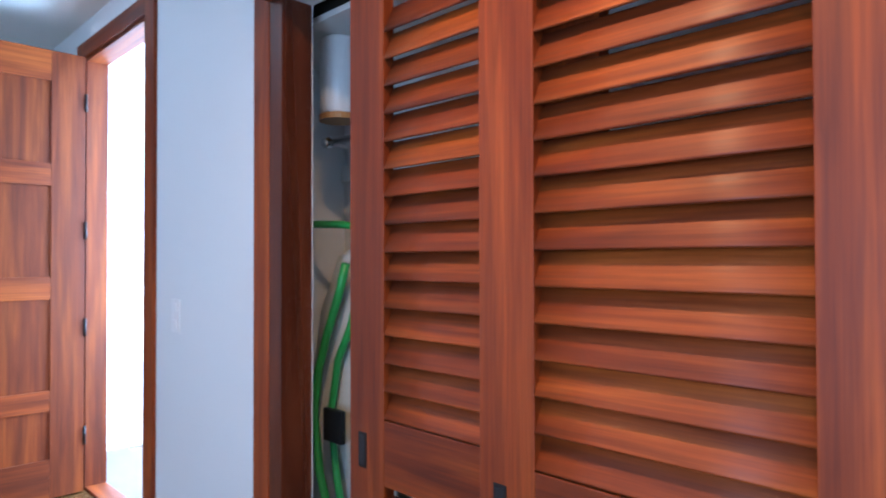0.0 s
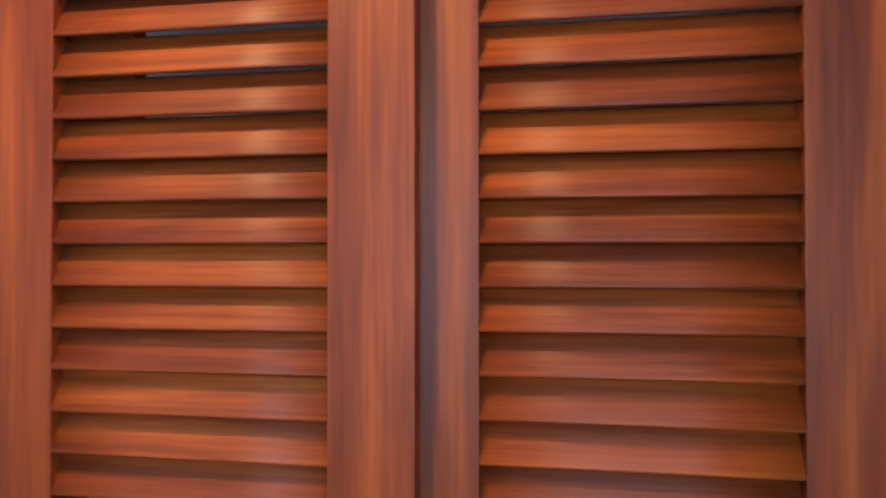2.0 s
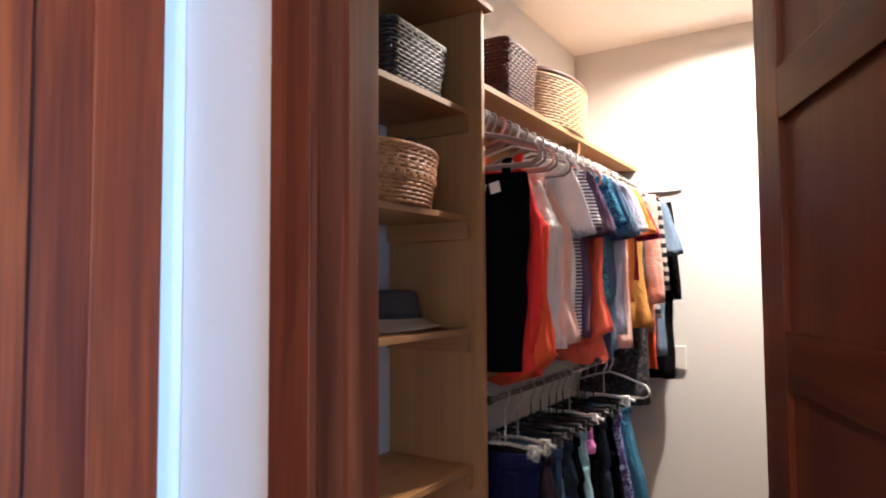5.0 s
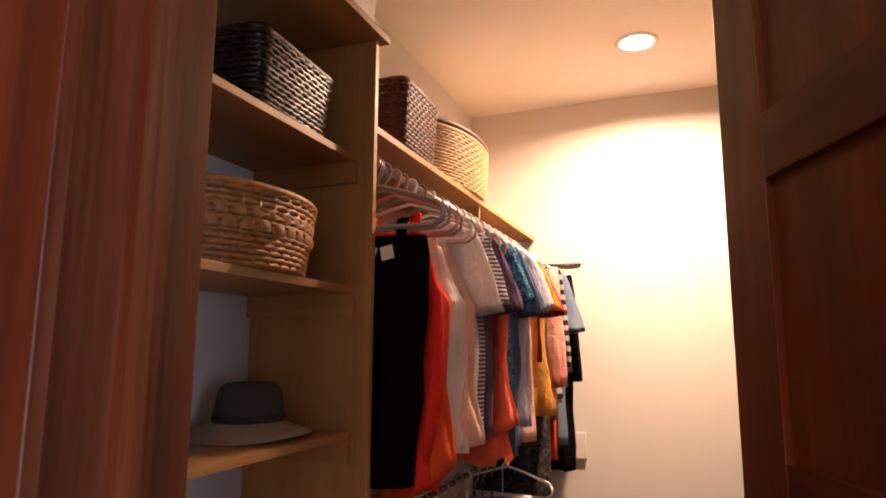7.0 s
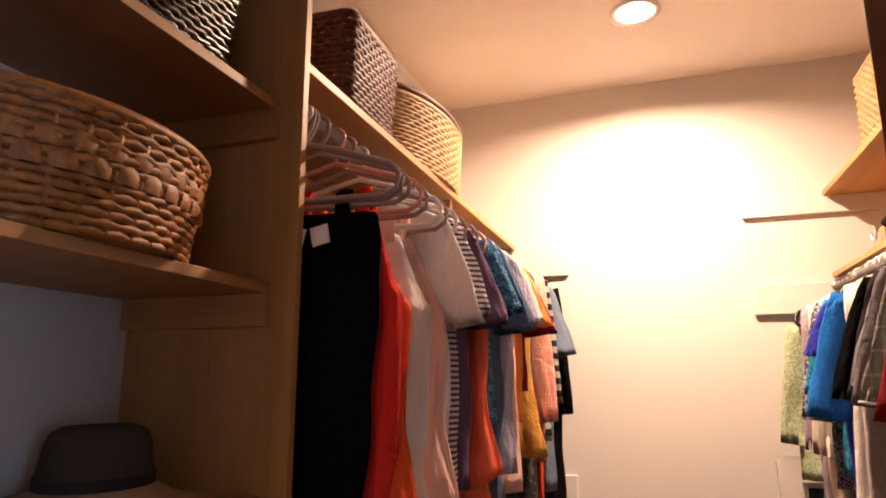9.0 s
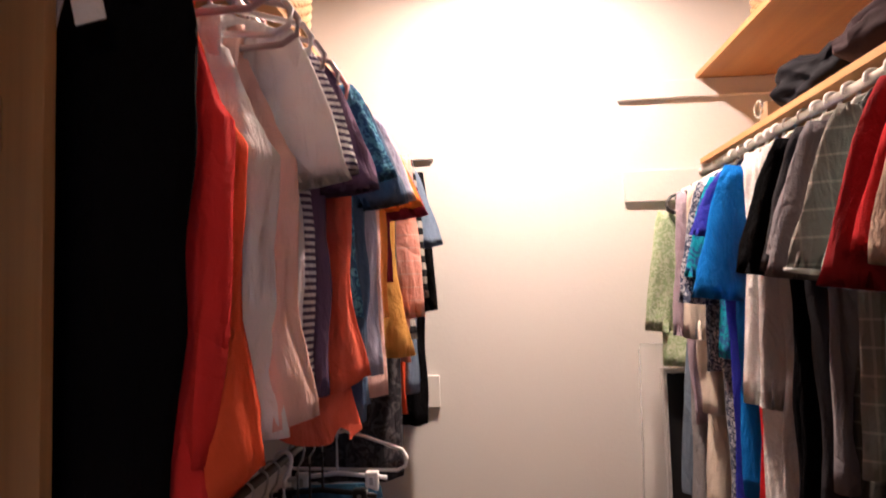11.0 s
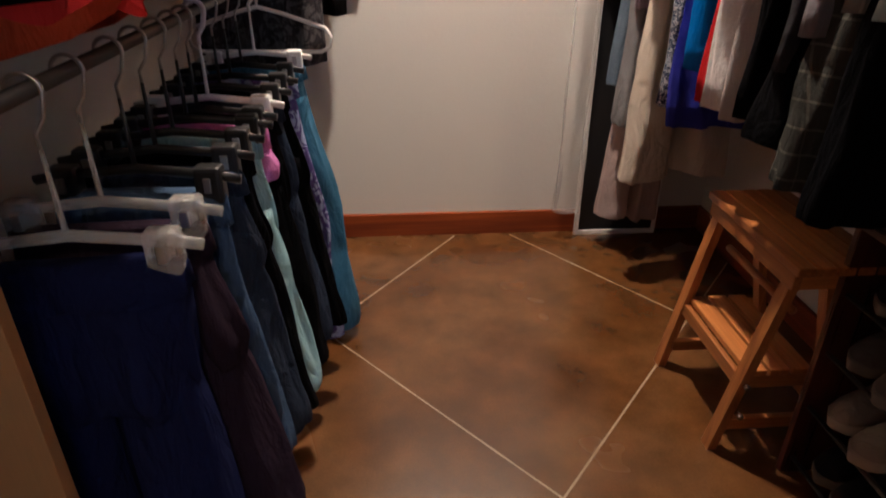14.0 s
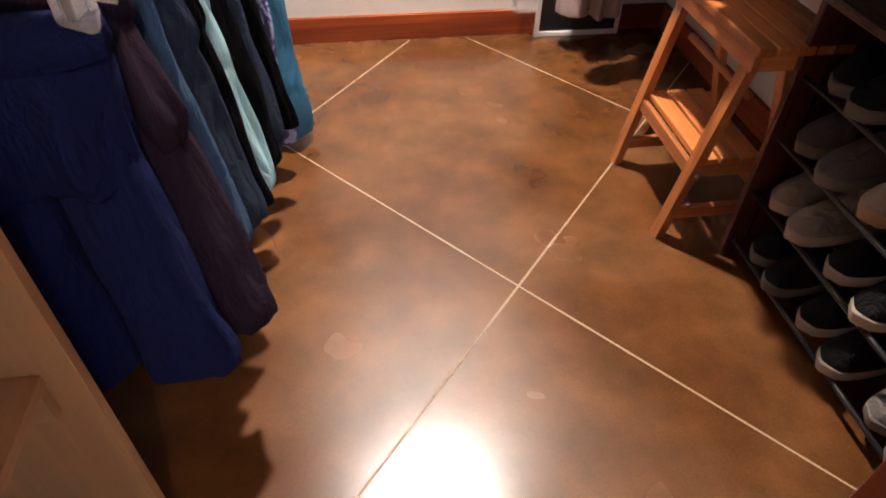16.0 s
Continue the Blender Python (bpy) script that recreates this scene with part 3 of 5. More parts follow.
# lower rail: its darker metal stands in for the ledge's shade
rail("clothes_rail", *RB, -2.171, -4.137, r=0.0095, label="steel lower clothes rail, shade under the ledge put into its colour", mat=SHADED_STEEL)


# ---------------------------------------------------------------- hangers and clothes
def hanger(x, y, z, mat, turn=0.0, clips=False, group="clothes hangers", label="plastic clothes hanger on the rail", half=0.20, drop=0.115):
    """z: the rail's height; the hook goes over it."""
    h = thing("clothes_hanger", label, "hanger", group, pose(x, y, z, 0, 0, turn))
    hook = arc(0, 0, 0.0185, -30, 200, 12) + [(-0.012, 0, -0.028), (0.0, 0, -0.045), (0, 0, -0.062)]
    hk = part("hook", tube(hook, 0.0026 if mat not in (WHITEPL, GREYPL, PINKPL) else 0.0050, 8), STEEL if mat not in (WHITEPL, GREYPL, PINKPL) else mat, h, "", True)
    a = -0.062
    if clips:
        part("neck", tube([(0, 0, a), (0, 0, a - 0.10)], [0.0025, 0.004], 8), mat, h, "", True)
        a -= 0.115
        part("bar", tube([(-0.15, 0, a - 0.006), (-0.12, 0, a), (0, 0, a + 0.012), (0.12, 0, a), (0.15, 0, a - 0.006)], 0.0062, 8, flat=1.3), mat, h, "", True)
        for s in (-1, 1):
            part("clip", box(s * 0.105 - 0.020, s * 0.105 + 0.020, -0.015, 0.015, a - 0.040, a + 0.016, 0.006), mat, h, "broad plastic clip")
            part("spring", box(s * 0.105 - 0.006, s * 0.105 + 0.006, -0.018, 0.018, a - 0.022, a + 0.002, 0.002), STEEL, h, "steel clip spring")
    else:
        loop = [(0, 0, a), (half * 0.35, 0, a - 0.018), (half * 0.75, 0, a - 0.045), (half * 0.92, 0, a - 0.056), (half, 0, a - 0.080), (half - 0.004, 0, a - 0.106), (half - 0.03, 0, a - 0.120), (-half + 0.03, 0, a - 0.120), (-half + 0.004, 0, a - 0.106), (-half, 0, a - 0.080), (-half * 0.92, 0, a - 0.056), (-half * 0.75, 0, a - 0.045), (-half * 0.35, 0, a - 0.018)]
        part("body", tube(loop, 0.0058, 8, closed=True), mat, h, "", True)
    return h


def cloth_rings(seed, levels, m=64, fold=0.012, freq=3.0, tail=0.0):
    """levels: (z, half width, half thickness, shift in x); tail: how much the hem rises to its sides."""
    out = []
    ztop, zend = levels[0][0], levels[-1][0]
    for z, w, th, sx in levels:
        k = (ztop - z) / max(1e-6, ztop - zend)
        grow = min(1.0, 0.15 + k * 1.5)
        ring = []
        for j in range(m):
            a = 2 * math.pi * j / m
            cx = math.copysign(abs(math.cos(a)) ** 0.42, math.cos(a))
            sy = math.sin(a)
            u = cx * w
            lean = u + 0.05 * (ztop - z) * math.sin(seed * 5.3)
            f = fold * grow * (0.75 * math.sin(lean * freq * 22 + seed * 2.1 + 2.2 * noise.noise((u * 5, seed, z * 1.3))) + 0.9 * noise.noise((lean * 15, seed * 3.7, z * 1.6)) + 0.55 * noise.noise((lean * 34, seed * 1.9, z * 4)))
            pull = 0.35 * fold * noise.noise((u * 10 + z * 14, seed * 2.3, z * 10))
            yy = sy * th * (1 + 0.35 * noise.noise((seed * 1.3, z * 4, cx * 2))) + f + pull
            rim = abs(cx) ** 6 * grow
            side = math.copysign(1, cx)
            ux = u + side * rim * (0.016 * noise.noise((seed * 2 + side, z * 5, sy * 1.2)) + 0.012 * noise.noise((seed + side * 3, z * 2.2, sy * 3.1)))
            low = max(0.0, (k - 0.55) / 0.45) ** 1.5
            ring.append((ux + sx, yy, z + low * (tail * cx * cx + 0.016 * noise.noise((u * 7, seed, 3.3)))))
        out.append(ring)
    return out


def smooth_levels(keys, n):
    """Even steps between key rows (z, w, th, shift)."""
    out = []
    for a, b in zip(keys, keys[1:]):
        for i in range(n):
            f = i / n
            f2 = f * f * (3 - 2 * f) * 0.5 + f * 0.5
            out.append(tuple(p + (q - p) * (f if c == 0 else f2) for c, (p, q) in enumerate(zip(a, b))))
    out.append(keys[-1])
    return out


count = [0]


def garment(kind, label, mat, rod, y, hem, front=1, hw=0.21, top=None, sleeve="", sleeve_len=0.2, th=0.044, turn=0.0, flare=1.0, hang=None, group="hanging clothes", cuff=None, collar=None, shift=0.0, fold=0.024, out=0.07, full=False, tail=0.0, ruffle=False):
    """One garment on its hanger. front: the side (+1 or -1 in x) that faces the aisle."""
    count[0] += 1
    sd = count[0] * 1.37
    x, zr = rod
    zt = (top if top is not None else zr - 0.085)
    turn = turn or random.uniform(-9, 9)
    if hang is not None:
        hanger(x, y, zr, hang, turn)
    L = zt - hem
    if sleeve == "tank":
        keys = [(zt - 0.050, hw * 0.50, 0.010, 0), (zt - 0.058, hw * 0.56, 0.016, 0), (zt - 0.10, hw * 0.64, 0.022, 0), (zt - 0.16, hw * 0.76, 0.032, 0), (zt - 0.20, hw * 0.86, th * 0.9, 0), (zt - 0.235, hw * 0.97, th, 0), (zt - 0.24 - (L - 0.24) * 0.45, hw * 0.95, th, shift * 0.4), (hem, hw * flare, th * 1.2, shift)]
        if full:
            keys = [(zt - 0.045, hw * 0.90, 0.010, 0), (zt - 0.055, hw * 0.95, 0.018, 0), (zt - 0.10, hw, th * 0.8, 0)] + [(z_, max(w_, hw * 0.98), t_, s_) for z_, w_, t_, s_ in keys[4:]]
    elif sleeve == "folded":
        keys = [(zt, 0.118, 0.010, 0), (zt - 0.012, 0.122, 0.018, 0), (zt - 0.05, 0.122, th, 0), (zt - L * 0.5, hw * 0.9, th * 1.1, shift * 0.5), (hem + 0.02, hw * flare, th * 1.2, shift), (hem, hw * flare * 0.99, th * 1.1, shift)]
    else:
        keys = [(zt, 0.05, 0.014, 0), (zt - 0.022, 0.11, 0.020, 0), (zt - 0.055, 0.175, 0.022, 0), (zt - 0.09, hw, 0.022, 0), (zt - 0.2, hw * 0.97, th, 0), (zt - L * 0.6, hw * 0.97, th, shift * 0.5), (hem, hw * flare, th * 1.2, shift)]
    legs = sleeve == "folded" and kind in ("trousers", "jeans", "capri_trousers")
    if legs:
        keys = keys[:3] + [(zt - L * 0.30, hw * 0.78, th * 1.1, shift * 0.2), (zt - L * 0.36, hw * 0.74, th * 0.9, shift * 0.2)]
    g = link_mesh(kind, loft(cloth_rings(sd, smooth_levels(keys, 7), fold=fold, tail=tail), (True, True)), mat, smooth=True)
    if legs:
        for s, lift in ((-1, 0.0), (1, random.uniform(-0.03, 0.02))):
            lk = [(zt - L * 0.24, hw * 0.36, th * 0.8, s * hw * 0.36), (zt - L * 0.5, hw * 0.42, th * 1.05, s * hw * 0.42 + shift * 0.4), (zt - L * 0.8, hw * 0.46, th * 1.15, s * hw * 0.5 + shift * 0.8), (hem + lift + 0.015, hw * 0.50, th * 1.2, s * hw * 0.54 + shift), (hem + lift, hw * 0.495, th * 1.15, s * hw * 0.54 + shift)]
            part("trouser_leg", loft(cloth_rings(sd + s * 1.7, smooth_levels(lk, 6), m=28, fold=fold * 0.9), (True, True)), mat, g, smooth=True)
    if sleeve == "folded":
        part("waistband", loft(cloth_rings(sd, [(zt + 0.004, 0.124, 0.016, 0), (zt - 0.004, 0.127, 0.022, 0), (zt - 0.040, 0.127, th * 0.95 + 0.004, 0), (zt - 0.044, 0.122, th * 0.9, 0)], fold=0.002), (True, True)), mat, g, smooth=True)
    g.matrix_world = pose(x, y, 0, 0, 0, turn)
    tagged(g, label, kind.replace("_", " "), group)
    if sleeve in ("short", "long"):
        for s in (-1, 1):
            rings = []
            n = 10
            reach = out if sleeve == "short" else out * 0.5
            for i in range(n + 1):
                f = i / n
                px = s * (hw - 0.050 + (reach + 0.02) * f ** 0.8)
                pz = zt - 0.052 - sleeve_len * f
                ra = (0.050 + 0.016 * f ** 0.7) if sleeve == "short" else (0.058 - 0.012 * f)
                ty = (0.020 + 0.014 * f) if sleeve == "short" else (0.026 + 0.004 * math.sin(9 * f + sd))
                wob = 0.016 * math.sin(sd + 2.5 * f + s) * f
                ring = []
                for k in range(28):
                    a = 2 * math.pi * k / 28
                    cr_ = 1 + 0.20 * noise.noise((math.cos(a) * 1.6 + sd, math.sin(a) * 1.6, f * 1.6 + s)) + 0.10 * noise.noise((math.cos(a) * 4 + sd, math.sin(a) * 4, f * 4.5 + s))
                    bend = 0.010 * noise.noise((sd, f * 5 + math.cos(a) * 2.5, s * 3.0)) * f
                    ring.append((px + ra * math.cos(a) * cr_, ty * math.sin(a) * cr_ + wob + bend, pz + (0.22 - 0.10 * f) * ra * math.cos(a) * s))
                rings.append(ring)
            mid_ = [sum(p[c] for p in rings[-3]) / 28 for c in (0, 1)]
            inner = [(mid_[0] + (p[0] - mid_[0]) * 0.86, mid_[1] + (p[1] - mid_[1]) * 0.80, p[2]) for p in rings[-3]]
            part("sleeve", loft(rings + [inner]), mat, g, smooth=True)
            if cuff:
                e = rings[-1]
                part("cuff", tube(e, 0.0036, 6, closed=True), cuff, g, "pale sleeve hem", True)
    if sleeve == "tank":
        for s in (-1, 1):
            w_ = hw * 0.42
            part("strap", tube([(s * w_, 0.016, zt - 0.075), (s * w_, 0.012, zt - 0.030), (s * w_, 0.0, zt + 0.002), (s * w_, -0.012, zt - 0.030), (s * w_, -0.016, zt - 0.075)], 0.020, 8, flat=0.3), mat, g, smooth=True)
    if ruffle:
        rr = []
        for i in range(6):
            q = i / 5
            rr.append([((hw * (0.93 + 0.06 * q) + 0.014 * q * math.sin(9 * a + sd)) * math.cos(a) + shift, (th * (1.15 + 0.12 * q) + 0.014 * q * math.sin(11 * a + sd * 2)) * math.sin(a), hem + 0.035 - 0.10 * q + 0.02 * q * math.sin(5 * a)) for a in [2 * math.pi * k / 72 for k in range(72)]])
        part("ruffle", loft(rr, (False, False)), mat, g, "gathered ruffle hem", True)
    if collar:
        part("collar", tube([(0.075 * math.cos(a) , 0.030 * math.sin(a), zt + 0.0 + 0.014 * math.cos(a) ** 2) for a in [2 * math.pi * k / 16 for k in range(16)]], 0.011, 6, closed=True), collar, g, "", True)
    return g


F = fabric
black = F("black_jersey", (0.004, 0.004, 0.005))
coral = F("coral_red_cotton", (0.80, 0.045, 0.035))
orange = F("orange_coral_cotton", (0.84, 0.12, 0.035))
white = F("white_cotton", (0.90, 0.88, 0.87))
blush = F("blush_pink_cotton", (0.86, 0.58, 0.50))
navystripe = F("navy_striped_jersey", (0.08, 0.06, 0.11), "stripe", (0.62, 0.60, 0.62), 0.014)
purple = F("dusty_purple_jersey", (0.12, 0.075, 0.14))
salmon = F("salmon_orange_cotton", (0.88, 0.17, 0.09))
chambray = F("blue_chambray", (0.055, 0.10, 0.19), "denim", (0.15, 0.22, 0.33))
slate = F("slate_blue_cotton", (0.17, 0.23, 0.33))
bluedot = F("blue_printed_cotton", (0.03, 0.11, 0.24), "leaf", (0.10, 0.32, 0.50), 0.03)
lilac = F("pale_lilac_cotton", (0.42, 0.42, 0.56))
tanger = F("tangerine_cotton", (0.85, 0.30, 0.05))
mustard = F("mustard_linen", (0.60, 0.32, 0.07))
plaidpink = F("salmon_plaid_cotton", (0.78, 0.38, 0.30), "plaid", (0.75, 0.62, 0.56), 0.045)
greyprint = F("charcoal_printed_cloth", (0.035, 0.033, 0.038), "leaf", (0.09, 0.085, 0.09), 0.06)
blackstripe = F("black_striped_cotton", (0.02, 0.02, 0.022), "stripe", (0.35, 0.33, 0.30), 0.05)
magenta = F("maroon_magenta_cotton", (0.22, 0.02, 0.04))

AISLE_L, AISLE_R = -1, 1
rows_left = [
    # kind, label, cloth, y, hem, half width, sleeve, length, hanger, extra
    ("sleeveless_top", "long black sleeveless top with white tags", black, -2.245, 1.20, 0.142, "tank", 0, GREYPL, dict(flare=0.98, fold=0.012, th=0.036, top=1.925, turn=4, full=True, shift=0.045)),
    ("tank_top", "coral red tank top with ruffled hem", coral, -2.315, 1.25, 0.168, "tank", 0, PINKPL, dict(flare=0.96, shift=0.03, th=0.046, top=1.95, turn=3, ruffle=True)),
    ("tunic", "orange coral tunic hanging longest on the rail", orange, -2.37, 1.13, 0.160, "tank", 0, GREYPL, dict(flare=1.10, shift=0.0, th=0.046, top=1.93, turn=-2, tail=0.10)),
    ("tank_top", "white ribbed tank top", white, -2.435, 1.25, 0.180, "tank", 0, WHITEPL, dict(flare=1.05, top=1.93)),
    ("tank_top", "blush pink sleeveless top", blush, -2.52, 1.24, 0.200, "tank", 0, GREYPL, dict(flare=1.08, top=1.93, tail=0.03)),
    ("t_shirt", "white short-sleeved t-shirt", white, -2.60, 1.34, 0.165, "short", 0.27, WHITEPL, {}),
    ("t_shirt", "navy and white striped t-shirt", navystripe, -2.68, 1.27, 0.165, "short", 0.24, GREYPL, {}),
    ("t_shirt", "dusty purple t-shirt", purple, -2.75, 1.27, 0.175, "short", 0.26, GREYPL, {}),
    ("blouse", "salmon orange blouse with loose hem", salmon, -2.83, 1.24, 0.21, "tank", 0, PINKPL, dict(flare=1.10, tail=0.05, ruffle=True)),
    ("blouse", "blue printed blouse", bluedot, -2.92, 1.42, 0.20, "short", 0.22, WHITEPL, {}),
    ("shirt", "blue chambray shirt", chambray, -3.0, 1.17, 0.20, "short", 0.26, WHITEPL, {}),
    ("shirt", "slate blue cotton shirt", slate, -3.08, 1.20, 0.195, "short", 0.25, WHITEPL, {}),
    ("t_shirt", "pale lilac t-shirt", lilac, -3.17, 1.26, 0.20, "short", 0.23, WHITEPL, {}),
    ("blouse", "blush pink long blouse", blush, -3.26, 1.19, 0.20, "short", 0.22, WHITEPL, {}),
    ("t_shirt", "tangerine orange t-shirt", tanger, -3.36, 1.40, 0.195, "short", 0.22, WHITEPL, {}),
    ("t_shirt", "maroon t-shirt with a bright edge", magenta, -3.43, 1.50, 0.20, "short", 0.24, WHITEPL, {}),
    ("dress", "mustard linen dress", mustard, -3.52, 1.27, 0.20, "tank", 0, WHITEPL, dict(flare=1.25)),
    ("dress", "charcoal printed long dress", greyprint, -3.61, 0.86, 0.19, "tank", 0, GREYPL, {}),
    ("shirt", "salmon plaid long-sleeved shirt", plaidpink, -3.70, 1.23, 0.22, "long", 0.56, WHITEPL, {}),
    ("shirt", "black striped long-sleeved shirt", blackstripe, -3.79, 1.30, 0.22, "long", 0.5, BLACK, {}),
    ("blouse", "orange coral long blouse", orange, -3.87, 1.02, 0.17, "tank", 0, BLACK, {}),
    ("shirt", "slate blue long shirt", slate, -3.95, 1.08, 0.21, "short", 0.3, BLACK, {}),
    ("cardigan", "black long-sleeved cardigan", black, -4.03, 0.95, 0.23, "long", 0.55, BLACK, {}),
]
for kind, label, cloth, y, hem, hw, sl, ln, hg, extra in rows_left:
    garment(kind, label + " on a hanger", cloth, RL, y, hem, AISLE_L, hw, sleeve=sl, sleeve_len=ln, hang=hg, group="clothes on the upper rail", **extra)
# white tags on the black top, and its ruffled neighbour's sleeve ties
tg = thing("garment_tags", "two white cloth labels pinned inside a black top", "label tags")
for k, (dx, r) in enumerate(((-0.055, 12), (-0.005, -14))):
    o = part("tag", box(-0.019, 0.019, -0.0012, 0.0012, -0.026, 0.012, 0.0005), white, tg)
    o.matrix_world = pose(1.300 + dx, -2.172, 1.826, 0, r, 0)

# short empty hangers pushed together near the tower
for k in range(2):
    hanger(RL[0], -2.185 - 0.012 * k, RL[1], GREYPL, turn=5 + 3 * k)

leaf = F("green_leaf_print", (0.30, 0.40, 0.22), "leaf", (0.50, 0.56, 0.40), 0.022)
denim = F("washed_denim", (0.085, 0.12, 0.17), "denim", (0.18, 0.21, 0.25))
mauve = F("mauve_cotton", (0.30, 0.24, 0.29))
cream = F("cream_cotton", (0.62, 0.55, 0.46))
floral = F("navy_floral_print", (0.045, 0.055, 0.09), "leaf", (0.36, 0.36, 0.40), 0.02)
teal = F("teal_print", (0.02, 0.30, 0.42), "leaf", (0.03, 0.12, 0.3), 0.03)
royal = F("royal_blue_cotton", (0.035, 0.04, 0.36))
bright = F("bright_blue_jersey", (0.012, 0.17, 0.60))
scarlet = F("scarlet_cotton", (0.55, 0.02, 0.02))
palegrey = F("pale_grey_cotton", (0.55, 0.52, 0.52))
charcoal = F("charcoal_jersey", (0.03, 0.029, 0.034))
midgrey = F("heather_grey_jersey", (0.19, 0.18, 0.20))
greyplaid = F("grey_plaid_cotton", (0.21, 0.20, 0.185), "plaid", (0.55, 0.50, 0.42), 0.05)
mint = F("mint_cotton", (0.48, 0.64, 0.62))
maroon = F("maroon_red_cotton", (0.36, 0.022, 0.026))
sand = F("sand_pique_cotton", (0.55, 0.41, 0.32))
sage = F("sage_grey_cotton", (0.20, 0.22, 0.19))
rows_right = [
    ("shirt", "green leaf-print short-sleeved shirt", leaf, -4.03, 1.16, 0.22, "short", 0.46, None, dict(top=1.80, out=0.03)),
    ("trousers", "pale mauve trousers hanging almost to the floor", F("dusty_rose_cloth", (0.42, 0.33, 0.31)), -4.0, 0.14, 0.12, "folded", 0, BLACK, dict(shift=0.04, top=1.3)),
    ("jeans", "long washed denim jeans", denim, -3.93, 0.70, 0.19, "folded", 0, BLACK, dict(top=1.83)),
    ("jeans", "faded grey-blue jeans", F("faded_denim", (0.16, 0.16, 0.17), "denim", (0.26, 0.25, 0.25)), -3.86, 0.62, 0.20, "folded", 0, BLACK, dict(top=1.83)),
    ("shirt", "mauve cotton shirt", mauve, -3.79, 1.0, 0.20, "long", 0.5, WHITEPL, {}),
    ("trousers", "long cream cotton trousers", cream, -3.70, 0.44, 0.19, "folded", 0, BLACK, dict(top=1.84)),
    ("shirt", "cream cotton shirt", cream, -3.62, 1.05, 0.20, "long", 0.5, WHITEPL, {}),
    ("shirt", "navy floral-print shirt", floral, -3.53, 1.2, 0.205, "short", 0.38, WHITEPL, {}),
    ("dress", "navy floral long dress", floral, -3.46, 0.75, 0.18, "tank", 0, WHITEPL, {}),
    ("shirt", "teal print shirt", teal, -3.40, 1.25, 0.20, "short", 0.3, WHITEPL, {}),
    ("dress", "royal blue long dress", royal, -3.32, 0.72, 0.20, "short", 0.18, BLACK, {}),
    ("t_shirt", "bright blue t-shirt with wide sleeves", bright, -3.22, 0.90, 0.215, "short", 0.36, BLACK, {}),
    ("dress", "long scarlet dress", scarlet, -3.14, 0.84, 0.21, "tank", 0, WHITEPL, {}),
    ("shirt", "white long-sleeved cotton shirt", white, -3.06, 0.84, 0.205, "long", 0.62, WHITEPL, dict(th=0.03)),
    ("shirt", "pale grey long shirt", palegrey, -2.97, 0.83, 0.20, "long", 0.62, WHITEPL, {}),
    ("t_shirt", "black t-shirt with pale piping", black, -2.87, 0.86, 0.215, "short", 0.30, WHITEPL, {}),
    ("t_shirt", "charcoal t-shirt", charcoal, -2.79, 0.98, 0.215, "short", 0.30, WHITEPL, {}),
    ("t_shirt", "heather grey t-shirt", midgrey, -2.70, 1.06, 0.215, "short", 0.31, WHITEPL, {}),
    ("shirt", "grey plaid short-sleeved shirt with pale cuffs", greyplaid, -2.59, 1.12, 0.218, "short", 0.30, WHITEPL, dict(cuff=white, th=0.03)),
    ("trousers", "long black trousers", black, -2.76, 0.82, 0.215, "folded", 0, BLACK, dict(top=1.70)),
    ("trousers", "dark plaid trousers", F("dark_plaid_cloth", (0.05, 0.05, 0.045), "plaid", (0.20, 0.19, 0.16), 0.05), -2.64, 0.80, 0.215, "folded", 0, BLACK, dict(top=1.70)),
    ("trousers", "long black trousers", black, -2.52, 0.78, 0.215, "folded", 0, BLACK, dict(top=1.70)),
    ("polo_shirt", "mint green polo shirt", mint, -2.49, 1.12, 0.225, "short", 0.33, WHITEPL, {}),
    ("polo_shirt", "maroon red polo shirt", maroon, -2.40, 1.12, 0.235, "short", 0.33, WHITEPL, dict(collar=maroon, th=0.03)),
    ("t_shirt", "scarlet t-shirt", scarlet, -2.33, 1.1, 0.22, "short", 0.28, WHITEPL, {}),
    ("polo_shirt", "sand coloured pique polo shirt", sand, -2.26, 1.08, 0.24, "short", 0.30, WHITEPL, dict(collar=sand, th=0.032)),
    ("shirt", "sage grey long shirt", sage, -2.16, 0.92, 0.23, "long", 0.6, WHITEPL, {}),
    ("shirt", "charcoal long shirt", charcoal, -2.07, 0.95, 0.23, "long", 0.6, WHITEPL, {}),
]
for kind, label, cloth, y, hem, hw, sl, ln, hg, extra in rows_right:
    garment(kind, label + " on a hanger", cloth, RR, -4.03 + (y + 4.03) * 0.92, hem, AISLE_R, hw, sleeve=sl, sleeve_len=ln, hang=hg, group="clothes on the side rail", **{"out": 0.070 if hw > 0.21 else 0.055, **extra})

